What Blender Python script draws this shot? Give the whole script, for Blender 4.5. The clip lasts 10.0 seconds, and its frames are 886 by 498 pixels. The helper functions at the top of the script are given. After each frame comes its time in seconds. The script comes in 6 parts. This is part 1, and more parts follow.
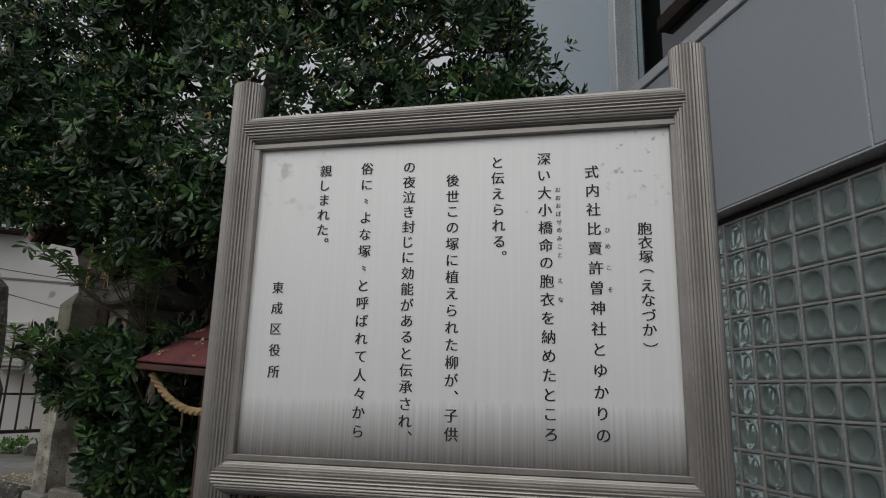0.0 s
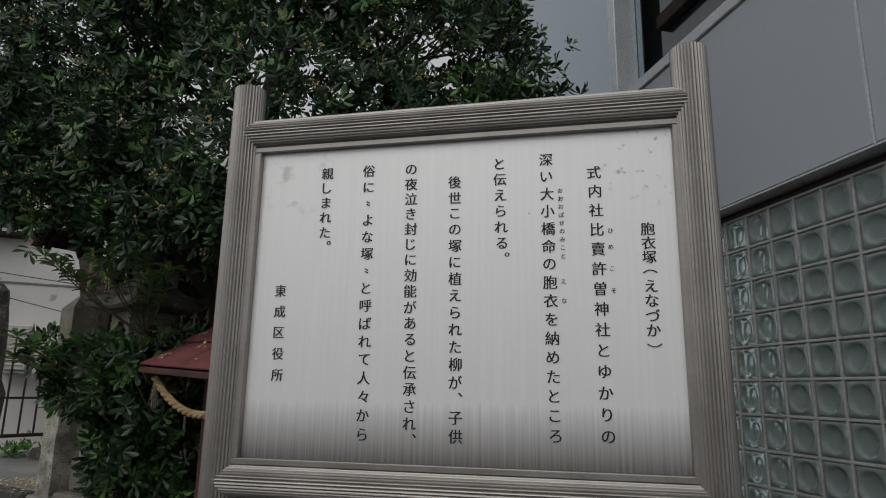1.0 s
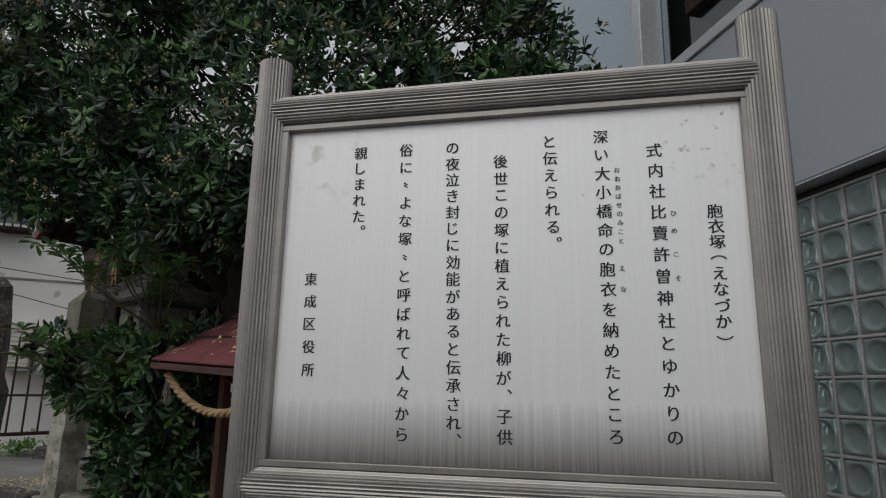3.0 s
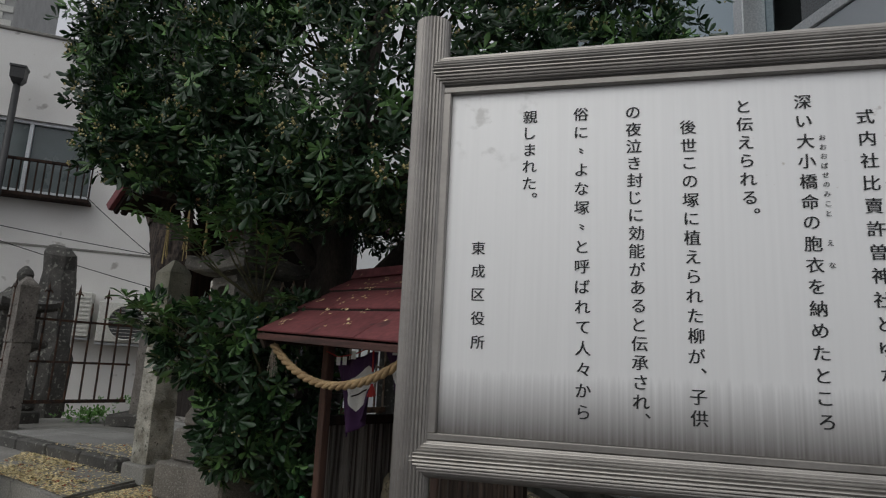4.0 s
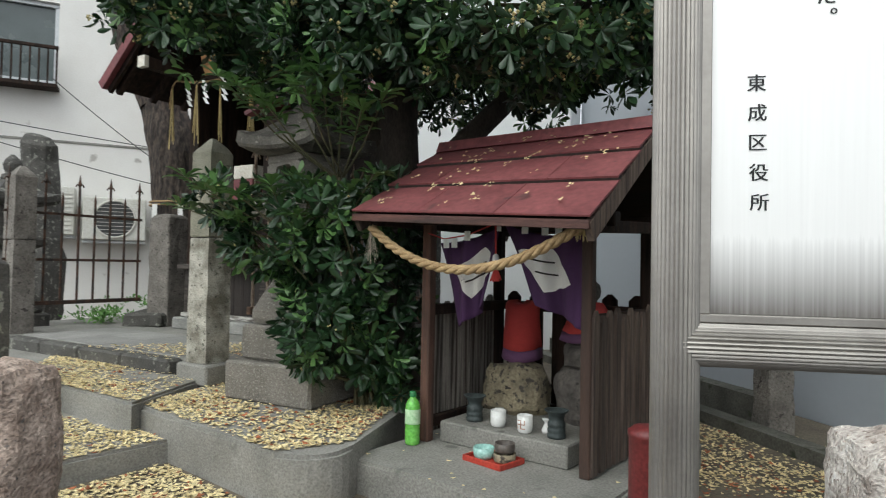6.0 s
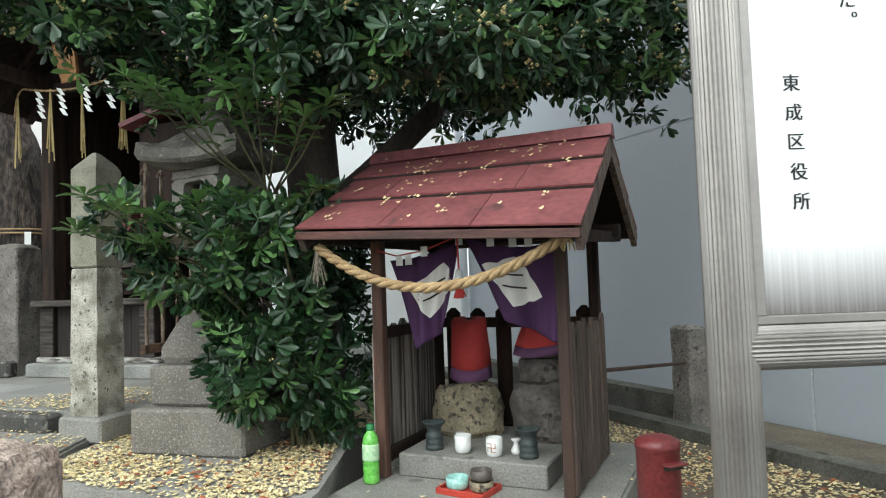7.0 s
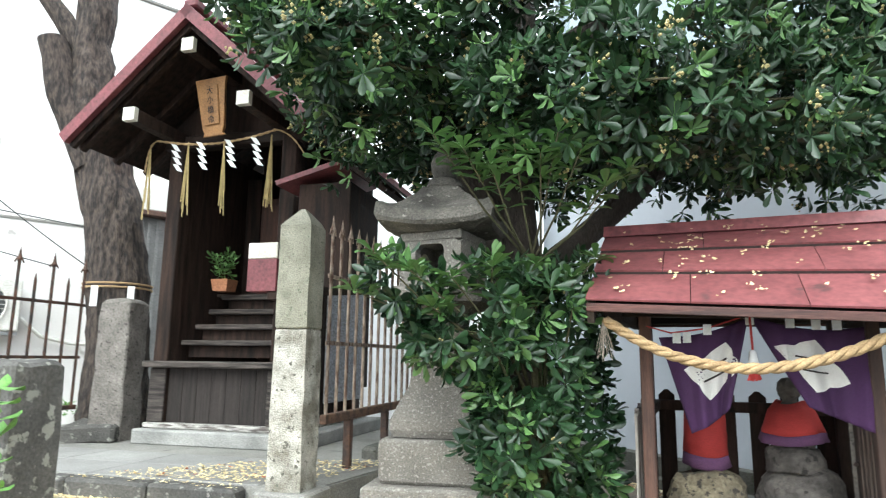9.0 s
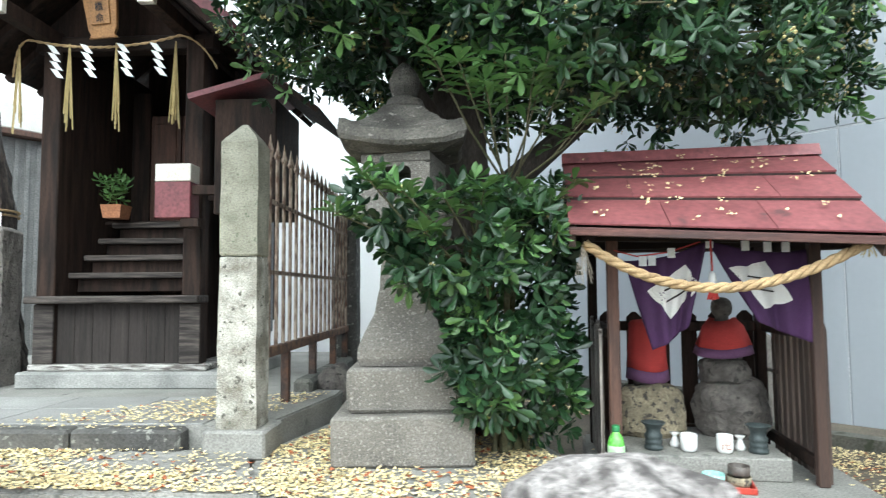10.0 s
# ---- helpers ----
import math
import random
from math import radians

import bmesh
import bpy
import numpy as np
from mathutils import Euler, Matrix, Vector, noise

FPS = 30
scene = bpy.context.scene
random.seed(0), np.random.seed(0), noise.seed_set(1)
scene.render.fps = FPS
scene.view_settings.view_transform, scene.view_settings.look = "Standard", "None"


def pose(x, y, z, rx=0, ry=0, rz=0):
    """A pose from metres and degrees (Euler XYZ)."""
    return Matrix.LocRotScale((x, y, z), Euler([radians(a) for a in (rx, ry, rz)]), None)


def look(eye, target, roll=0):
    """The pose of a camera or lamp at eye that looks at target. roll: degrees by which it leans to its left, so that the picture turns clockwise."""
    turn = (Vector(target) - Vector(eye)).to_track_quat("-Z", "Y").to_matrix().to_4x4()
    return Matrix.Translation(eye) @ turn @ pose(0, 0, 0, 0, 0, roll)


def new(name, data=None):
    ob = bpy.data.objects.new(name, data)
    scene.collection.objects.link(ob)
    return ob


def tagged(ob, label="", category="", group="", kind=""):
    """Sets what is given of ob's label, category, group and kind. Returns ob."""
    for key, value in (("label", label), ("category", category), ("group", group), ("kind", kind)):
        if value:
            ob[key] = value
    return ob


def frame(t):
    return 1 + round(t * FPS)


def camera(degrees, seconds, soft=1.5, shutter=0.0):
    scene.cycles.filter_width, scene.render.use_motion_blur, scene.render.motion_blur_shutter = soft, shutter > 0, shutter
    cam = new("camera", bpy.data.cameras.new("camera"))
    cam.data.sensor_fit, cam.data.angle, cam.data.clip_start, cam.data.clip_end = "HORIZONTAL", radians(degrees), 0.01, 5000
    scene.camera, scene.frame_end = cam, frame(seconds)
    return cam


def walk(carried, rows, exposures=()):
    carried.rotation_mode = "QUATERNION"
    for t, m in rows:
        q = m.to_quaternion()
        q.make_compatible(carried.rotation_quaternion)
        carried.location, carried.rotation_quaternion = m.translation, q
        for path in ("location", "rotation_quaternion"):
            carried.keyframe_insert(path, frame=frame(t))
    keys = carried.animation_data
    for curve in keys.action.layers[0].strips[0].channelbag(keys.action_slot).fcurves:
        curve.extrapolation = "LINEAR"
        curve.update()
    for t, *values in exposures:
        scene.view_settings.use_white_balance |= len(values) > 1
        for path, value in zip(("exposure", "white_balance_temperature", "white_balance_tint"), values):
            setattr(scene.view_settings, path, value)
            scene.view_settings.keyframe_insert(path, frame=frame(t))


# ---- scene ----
cam = camera(69.3, 10.0, soft=1.1, shutter=0.18)
PATH = [
    (0, (0.099, 0.015, 1.529), (-0.33, 1.92, 1.961), 1.4),
    (0.5, (0.094, 0.013, 1.523), (-0.335, 1.917, 1.958), 1.3),
    (1, (0.092, 0.015, 1.537), (-0.338, 1.92, 1.967), 0.9),
    (1.5, (0.071, 0.015, 1.53), (-0.356, 1.92, 1.964), 1.4),
    (2, (0.036, 0.007, 1.529), (-0.379, 1.915, 1.96), 0.9),
    (3.3, (-0.148, 0.156, 1.525), (-0.591, 2.059, 1.952), 0.9),
    (3.5, (-0.236, 0.143, 1.516), (-0.71, 2.038, 1.945), 0.1),
    (4, (-0.469, 0.132, 1.495), (-0.979, 2.03, 1.868), 2.8),
    (4.5, (-0.59, 0.223, 1.488), (-1.167, 2.107, 1.833), 1.4),
    (5, (-0.771, 0.241, 1.486), (-1.375, 2.134, 1.719), -0.2),
    (5.5, (-1.032, 0.246, 1.442), (-1.568, 2.17, 1.547), 0.6),
    (5.8, (-1.15, 0.298, 1.441), (-1.62, 2.241, 1.501), 0.1),
    (6, (-1.204, 0.356, 1.429), (-1.589, 2.318, 1.478), 1.1),
    (6.2, (-1.271, 0.381, 1.427), (-1.525, 2.364, 1.468), 0.3),
    (7.3, (-1.749, 0.534, 1.428), (-1.614, 2.524, 1.575), -1.7),
    (7.5, (-1.832, 0.556, 1.426), (-1.663, 2.541, 1.602), -1.4),
    (8, (-2.142, 0.572, 1.446), (-1.907, 2.544, 1.679), -2.1),
    (8.5, (-2.456, 0.64, 1.449), (-2.422, 2.616, 1.757), -2.3),
    (9, (-2.752, 0.649, 1.432), (-2.583, 2.614, 1.769), 0.7),
    (9.5, (-2.926, 0.712, 1.404), (-2.234, 2.578, 1.608), 1.2),
    (10, (-3.162, 0.829, 1.405), (-2.558, 2.73, 1.538), -0.4),
]
EXPOSURE = [(0.0, -0.83, 6100, 1), (3.3, -0.76, 6050, 1), (4.5, -0.65, 6000, 1), (5.0, -0.38, 5980, 0), (5.5, 0.20, 6000, -2), (6.0, 0.52, 6000, -4), (7.5, 1.28, 5780, -7), (8.5, 1.78, 5740, -6), (9.0, 1.80, 5780, -5), (9.5, 1.85, 5740, -5), (10.0, 1.74, 5610, -7)]
walk(cam, [(t, look(eye, target, roll)) for t, eye, target, roll in PATH], EXPOSURE)

# ---- light: an overcast sky with a broad, weak sun ----
world = bpy.data.worlds.new("overcast_sky")
scene.world = world
world.use_nodes = True
wn = world.node_tree
sky = wn.nodes.new("ShaderNodeTexSky")
sky.sky_type = "NISHITA"
sky.sun_disc = False
sky.sun_elevation, sky.sun_rotation = radians(52), radians(200)
sky.air_density, sky.dust_density, sky.ozone_density = 0.45, 7.0, 1.0
wn.nodes["Background"].inputs["Strength"].default_value = 0.15
veil = wn.nodes.new("ShaderNodeMix")
veil.data_type = "RGBA"
veil.inputs["Factor"].default_value = 0.65
veil.inputs["B"].default_value = (8.1, 7.35, 7.45, 1)
wn.links.new(sky.outputs["Color"], veil.inputs["A"])
wn.links.new(veil.outputs["Result"], wn.nodes["Background"].inputs["Color"])
sun = new("sun", bpy.data.lights.new("sun", "SUN"))
sun.data.energy, sun.data.angle, sun.data.color = 0.55, radians(60), (0.97, 0.985, 1.0)
sun.matrix_world = look((0, 0, 10), (0 + 10 * math.sin(radians(20)) * 0.6, 10 * math.cos(radians(20)) * 0.6, 0))


# ---- materials ----
def material(name, color, color2=None, rough=0.7, metal=0.0, scale=6.0, fine=90.0, bump=0.15, spread=0.5, stretch=(1, 1, 1),
             island=0.0, per_object=0.0, coat=0.0, speck=None, spec=0.5, grain=0.35):
    """Two noises mix two base colours; the fine one also gives relief. speck: (colour, amount, scale) adds sharp spots."""
    m = bpy.data.materials.new(name)
    m.use_nodes = True
    t = m.node_tree
    n, l = t.nodes, t.links
    b = n["Principled BSDF"]
    color2 = color2 or tuple(c * 0.65 for c in color)
    tex = n.new("ShaderNodeTexCoord")
    mp = n.new("ShaderNodeMapping")
    mp.inputs["Scale"].default_value = stretch
    l.new(tex.outputs["Object"], mp.inputs["Vector"])
    big, small = n.new("ShaderNodeTexNoise"), n.new("ShaderNodeTexNoise")
    big.inputs["Scale"].default_value, big.inputs["Detail"].default_value = scale, 6
    small.inputs["Scale"].default_value, small.inputs["Detail"].default_value = fine, 4
    for q in (big, small):
        l.new(mp.outputs["Vector"], q.inputs["Vector"])
    ramp = n.new("ShaderNodeValToRGB")
    ramp.color_ramp.elements[0].position, ramp.color_ramp.elements[1].position = 0.5 - spread / 2, 0.5 + spread / 2
    ramp.color_ramp.elements[0].color, ramp.color_ramp.elements[1].color = (*color2, 1), (*color, 1)
    l.new(big.outputs["Fac"], ramp.inputs["Fac"])
    gmix = n.new("ShaderNodeMix")
    gmix.data_type, gmix.blend_type = "RGBA", "OVERLAY"
    gmix.inputs["Factor"].default_value = grain
    l.new(ramp.outputs["Color"], gmix.inputs["A"])
    grey = n.new("ShaderNodeMapRange")
    grey.inputs["From Min"].default_value, grey.inputs["From Max"].default_value = 0.25, 0.75
    l.new(small.outputs["Fac"], grey.inputs["Value"])
    l.new(grey.outputs["Result"], gmix.inputs["B"])
    out = gmix.outputs["Result"]
    if speck:
        sn = n.new("ShaderNodeTexNoise")
        sn.inputs["Scale"].default_value, sn.inputs["Detail"].default_value = speck[2], 3
        l.new(mp.outputs["Vector"], sn.inputs["Vector"])
        sr = n.new("ShaderNodeMapRange")
        sr.inputs["From Min"].default_value, sr.inputs["From Max"].default_value = 0.62 - speck[1], 0.68 - speck[1]
        l.new(sn.outputs["Fac"], sr.inputs["Value"])
        sm = n.new("ShaderNodeMix")
        sm.data_type = "RGBA"
        sm.inputs["B"].default_value = (*speck[0], 1)
        l.new(sr.outputs["Result"], sm.inputs["Factor"])
        l.new(out, sm.inputs["A"])
        out = sm.outputs["Result"]
    if island or per_object:
        src = n.new("ShaderNodeNewGeometry").outputs["Random Per Island"] if island else n.new("ShaderNodeObjectInfo").outputs["Random"]
        amount = island or per_object
        r = n.new("ShaderNodeMapRange")
        r.inputs["To Min"].default_value, r.inputs["To Max"].default_value = 1 - amount, 1 + amount
        l.new(src, r.inputs["Value"])
        hsv = n.new("ShaderNodeHueSaturation")
        l.new(r.outputs["Result"], hsv.inputs["Value"])
        l.new(out, hsv.inputs["Color"])
        out = hsv.outputs["Color"]
    l.new(out, b.inputs["Base Color"])
    rr = n.new("ShaderNodeMapRange")
    rr.inputs["To Min"].default_value, rr.inputs["To Max"].default_value = max(0.02, rough - 0.12), min(1, rough + 0.12)
    l.new(big.outputs["Fac"], rr.inputs["Value"])
    l.new(rr.outputs["Result"], b.inputs["Roughness"])
    b.inputs["Metallic"].default_value = metal
    b.inputs["Specular IOR Level"].default_value = spec
    b.inputs["Coat Weight"].default_value = coat
    if bump:
        bp = n.new("ShaderNodeBump")
        bp.inputs["Strength"].default_value, bp.inputs["Distance"].default_value = bump, 0.01
        l.new(small.outputs["Fac"], bp.inputs["Height"])
        l.new(bp.outputs["Normal"], b.inputs["Normal"])
    return m


def glass(name, tint, rough=0.02, alpha=0.35):
    m = bpy.data.materials.new(name)
    m.use_nodes = True
    b = m.node_tree.nodes["Principled BSDF"]
    b.inputs["Base Color"].default_value = (*tint, 1)
    b.inputs["Roughness"].default_value = rough
    b.inputs["Transmission Weight"].default_value = 1 - alpha
    b.inputs["IOR"].default_value = 1.45
    return m


def leafy(m):
    """Lets some light pass through the leaf."""
    n, l = m.node_tree.nodes, m.node_tree.links
    b = n["Principled BSDF"]
    tr, mx = n.new("ShaderNodeBsdfTranslucent"), n.new("ShaderNodeMixShader")
    l.new(b.inputs["Base Color"].links[0].from_socket, tr.inputs["Color"])
    mx.inputs["Fac"].default_value = 0.14
    l.new(b.outputs["BSDF"], mx.inputs[1])
    l.new(tr.outputs["BSDF"], mx.inputs[2])
    l.new(mx.outputs["Shader"], n["Material Output"].inputs["Surface"])
    return m


M_CONCRETE = material("concrete", (0.30, 0.29, 0.265), (0.17, 0.165, 0.15), 0.9, scale=3.5, fine=120, bump=0.35, speck=((0.14, 0.138, 0.125), -0.035, 9))
M_PAVING = material("paving_stone", (0.30, 0.295, 0.28), (0.20, 0.195, 0.185), 0.85, scale=4, fine=150, bump=0.3, per_object=0.12)
M_GROUND = material("earth", (0.16, 0.135, 0.10), (0.08, 0.065, 0.05), 0.95, scale=5, fine=80, bump=0.5)
M_ASPHALT = material("asphalt", (0.065, 0.065, 0.066), (0.045, 0.045, 0.046), 0.95, scale=2, fine=220, bump=0.4)
M_DARKSTONE = material("dark_stone", (0.11, 0.105, 0.095), (0.045, 0.043, 0.04), 0.9, scale=7, fine=90, bump=0.5, speck=((0.22, 0.22, 0.19), 0.03, 25))
M_LANTERN = material("lantern_granite", (0.235, 0.218, 0.190), (0.115, 0.105, 0.09), 0.92, scale=5, fine=160, bump=0.6, speck=((0.30, 0.285, 0.25), 0.04, 90))
M_LANTERN_CAP = material("mossy_granite", (0.20, 0.185, 0.16), (0.075, 0.07, 0.06), 0.95, scale=9, fine=120, bump=0.8, spread=0.35, speck=((0.33, 0.31, 0.27), -0.01, 30))
M_PILLAR = material("weathered_granite", (0.52, 0.50, 0.44), (0.185, 0.172, 0.135), 0.92, scale=10, fine=160, bump=0.8, spread=0.26, speck=((0.11, 0.105, 0.085), 0.0, 45))
M_PILLAR_TOP = material("lichen_granite", (0.38, 0.365, 0.29), (0.165, 0.16, 0.118), 0.92, scale=9, fine=160, bump=0.6, speck=((0.12, 0.13, 0.09), -0.01, 50))
M_BOULDER = material("red_granite", (0.47, 0.375, 0.315), (0.24, 0.178, 0.142), 0.9, scale=34, fine=150, bump=0.9, spread=0.34, grain=0.45, speck=((0.13, 0.11, 0.10), 0.0, 120))
M_BOULDER_DARK = material("mottled_dark_granite", (0.36, 0.33, 0.31), (0.085, 0.075, 0.07), 0.9, scale=55, fine=170, bump=1.0, spread=0.28, grain=0.45)
M_BOULDER_PALE = material("pale_split_granite", (0.62, 0.575, 0.53), (0.33, 0.28, 0.245), 0.9, scale=30, fine=150, bump=0.9, spread=0.34, grain=0.45, speck=((0.22, 0.17, 0.14), 0.0, 110))
M_ROCK = material("ochre_rock", (0.34, 0.29, 0.19), (0.14, 0.12, 0.085), 0.93, scale=11, fine=80, bump=0.8, speck=((0.07, 0.06, 0.05), 0.06, 35))
M_GREYROCK = material("grey_rock", (0.16, 0.142, 0.125), (0.065, 0.058, 0.052), 0.93, scale=9, fine=60, bump=0.9, spread=0.35, speck=((0.045, 0.04, 0.036), 0.02, 26))
M_WOOD = material("aged_dark_wood", (0.046, 0.028, 0.021), (0.011, 0.008, 0.0065), 0.8, scale=5, fine=60, bump=0.35, stretch=(6, 6, 0.6), per_object=0.25, spec=0.22, spread=0.35)
M_WOOD_H = material("aged_dark_beam", (0.032, 0.020, 0.015), (0.011, 0.008, 0.0065), 0.8, scale=5, fine=60, bump=0.3, stretch=(0.6, 6, 6), per_object=0.2, spec=0.25)
M_STEPWOOD = material("worn_step_wood", (0.095, 0.080, 0.070), (0.017, 0.013, 0.011), 0.85, scale=6, fine=70, bump=0.4, stretch=(0.7, 7, 9), per_object=0.15, spread=0.28)
M_POSTWOOD = material("red_brown_wood", (0.125, 0.062, 0.042), (0.05, 0.027, 0.02), 0.7, scale=6, fine=70, bump=0.35, stretch=(8, 8, 0.5), per_object=0.15, spread=0.35)
M_EAVE = material("red_brown_eave_wood", (0.115, 0.050, 0.040), (0.045, 0.024, 0.020), 0.75, scale=5, fine=60, bump=0.3, stretch=(0.5, 7, 7), spread=0.35)
M_ROOFRED = material("faded_red_roof_paint", (0.245, 0.080, 0.082), (0.165, 0.052, 0.056), 0.55, scale=5, fine=40, bump=0.05, per_object=0.10, grain=0.25, speck=((0.10, 0.045, 0.045), -0.03, 9))
M_MAROON = material("maroon_paint", (0.20, 0.055, 0.06), (0.12, 0.03, 0.035), 0.55, scale=7, fine=60, bump=0.1)
# painted shade of the roof's course gaps; also plain dark trim and marks
M_GAPSHADE_TRIM = material("gap_shade_and_dark_trim", (0.05, 0.04, 0.035), (0.03, 0.024, 0.02), 0.8, scale=9, fine=50)
M_STEEL = material("brushed_steel_rib", (0.42, 0.395, 0.365), (0.29, 0.27, 0.248), 0.40, metal=0.8, scale=5, fine=80, bump=0.0, grain=0.06)
M_INK = material("black_engraved_paint", (0.014, 0.014, 0.015), (0.01, 0.01, 0.01), 0.6, bump=0.0)
M_WALLGREY = material("grey_metal_panel", (0.43, 0.46, 0.50), (0.40, 0.43, 0.47), 0.55, scale=0.8, fine=25, bump=0.0, per_object=0.03, grain=0.02)
M_JOINT = material("panel_joint", (0.60, 0.62, 0.65), (0.5, 0.52, 0.55), 0.7, bump=0.05)
M_WHITEWALL = material("white_render", (0.78, 0.79, 0.80), (0.70, 0.71, 0.72), 0.9, scale=1.2, fine=60, bump=0.15, grain=0.1)
M_OLDWALL = material("stained_plaster", (0.81, 0.80, 0.775), (0.68, 0.66, 0.63), 0.92, scale=1.3, fine=60, bump=0.2, grain=0.12, speck=((0.44, 0.42, 0.39), -0.04, 4))
M_TILE = material("glazed_wall_tile", (0.62, 0.62, 0.58), (0.5, 0.5, 0.46), 0.35, scale=8, bump=0.05, per_object=0.08)
M_GLASSBLOCK = glass("glass_block", (0.58, 0.69, 0.67), 0.08, 0.32)
M_WINDOW = material("dark_window_glass", (0.03, 0.04, 0.042), (0.02, 0.026, 0.028), 0.06, scale=1, bump=0.0, spec=0.8)
M_FROSTED = material("wired_glass", (0.10, 0.125, 0.125), (0.07, 0.09, 0.09), 0.25, scale=3, fine=120, bump=0.1, spec=0.7)
M_PLINTH = material("pale_concrete", (0.36, 0.355, 0.335), (0.19, 0.19, 0.18), 0.9, scale=5, fine=120, bump=0.35, spread=0.4, grain=0.3)
M_MIRROR = material("coated_window_glass", (0.34, 0.40, 0.43), (0.30, 0.36, 0.39), 0.10, metal=0.75, scale=0.6, bump=0.0, grain=0.02)
M_LATTICE = material("pale_lattice_screen", (0.36, 0.37, 0.40), (0.16, 0.165, 0.18), 0.8, scale=90, fine=220, bump=0.3, spread=0.2)
M_FRONTWOOD = material("front_board_wood", (0.048, 0.040, 0.036), (0.016, 0.013, 0.012), 0.8, scale=6, fine=70, bump=0.3, stretch=(8, 8, 0.5), per_object=0.15, spec=0.3)
M_ALU = material("white_aluminium", (0.62, 0.64, 0.66), (0.52, 0.54, 0.56), 0.45, metal=0.3, bump=0.03)
M_GROUT = material("grout", (0.42, 0.42, 0.41), (0.32, 0.32, 0.31), 0.9, fine=150, bump=0.2)
# near-black colour that stands in for the shade inside the rooms
M_ROOMSHADE = material("painted_room_shade", (0.05, 0.06, 0.06), (0.03, 0.035, 0.035), 0.9)
M_IRON = material("rusty_black_iron", (0.035, 0.03, 0.028), (0.10, 0.05, 0.03), 0.75, metal=0.2, scale=14, fine=80, bump=0.3, spread=0.3)
M_RUST = material("flaking_rust_paint", (0.36, 0.29, 0.225), (0.11, 0.062, 0.042), 0.85, scale=22, fine=90, bump=0.4, spread=0.25, stretch=(3, 3, 0.7))
M_FLAKED = material("flaking_white_step_paint", (0.50, 0.48, 0.45), (0.11, 0.095, 0.085), 0.9, scale=9, fine=90, bump=0.5, stretch=(1.2, 6, 9), spread=0.2)
M_SHED = material("weathered_shed_boards", (0.20, 0.20, 0.195), (0.12, 0.12, 0.115), 0.9, scale=6, fine=80, bump=0.3)
M_RUSTBEAM = material("rusted_iron_beam", (0.20, 0.115, 0.07), (0.07, 0.045, 0.035), 0.9, scale=16, fine=90, bump=0.4, spread=0.3)
M_PIPE = material("black_pipe", (0.03, 0.03, 0.032), (0.02, 0.02, 0.02), 0.5, bump=0.05)
M_ROPE = material("straw_rope", (0.50, 0.36, 0.19), (0.30, 0.20, 0.10), 0.9, scale=20, fine=200, bump=0.5, island=0.12)
M_STRAW = material("straw", (0.52, 0.42, 0.20), (0.34, 0.26, 0.11), 0.9, scale=20, fine=200, bump=0.3, island=0.25)
M_FIBRE = material("pale_rope_fibre", (0.42, 0.37, 0.30), (0.28, 0.24, 0.19), 0.9, bump=0.0)
M_PAPER = material("white_paper", (0.82, 0.82, 0.80), (0.74, 0.74, 0.72), 0.9, bump=0.05)
M_PURPLE = material("purple_cloth", (0.060, 0.020, 0.078), (0.038, 0.012, 0.05), 0.85, scale=5, fine=400, bump=0.25)
M_CREST = material("cream_crest_cloth", (0.78, 0.76, 0.71), (0.68, 0.66, 0.62), 0.9, fine=400, bump=0.2)
M_REDCLOTH = material("red_cloth", (0.56, 0.062, 0.055), (0.38, 0.036, 0.034), 0.85, scale=6, fine=350, bump=0.25)
M_MAUVE = material("mauve_cloth", (0.17, 0.075, 0.16), (0.11, 0.05, 0.11), 0.85, fine=350, bump=0.2)
M_CERAMIC = material("white_porcelain", (0.80, 0.80, 0.78), (0.74, 0.74, 0.72), 0.2, bump=0.0, coat=0.3)
M_CELADON = material("celadon_glaze", (0.36, 0.60, 0.54), (0.28, 0.50, 0.45), 0.25, bump=0.02, coat=0.3)
M_DARKPOST = material("dark_brown_post_wood", (0.075, 0.042, 0.030), (0.028, 0.017, 0.013), 0.75, scale=6, fine=70, bump=0.3, stretch=(8, 8, 0.5))
M_PICKET = material("weathered_red_brown_board", (0.165, 0.122, 0.098), (0.042, 0.029, 0.024), 0.85, scale=6, fine=70, bump=0.4, stretch=(9, 9, 0.4), per_object=0.3, spread=0.35)
M_STREAKED = material("streaked_grey_board", (0.30, 0.275, 0.245), (0.045, 0.034, 0.028), 0.85, scale=5, fine=70, bump=0.4, stretch=(11, 11, 0.35), per_object=0.3, spread=0.22)
M_MOSSY = material("mossy_old_concrete", (0.15, 0.145, 0.125), (0.055, 0.055, 0.045), 0.93, scale=4, fine=90, bump=0.5, spread=0.4, speck=((0.05, 0.055, 0.035), 0.02, 12))
M_POSTSTONE = material("rough_grey_post_stone", (0.255, 0.235, 0.21), (0.12, 0.108, 0.095), 0.93, scale=8, fine=70, bump=0.9, spread=0.4, speck=((0.07, 0.06, 0.055), 0.0, 34))
M_VASE = material("dark_pewter_vase", (0.07, 0.085, 0.085), (0.035, 0.045, 0.045), 0.55, metal=0.2, scale=12, bump=0.1)
M_BROWNGLAZE = material("brown_glaze", (0.12, 0.10, 0.085), (0.06, 0.05, 0.045), 0.45, bump=0.05)
M_TRAY = material("red_lacquer", (0.46, 0.05, 0.03), (0.32, 0.035, 0.025), 0.4, bump=0.03)
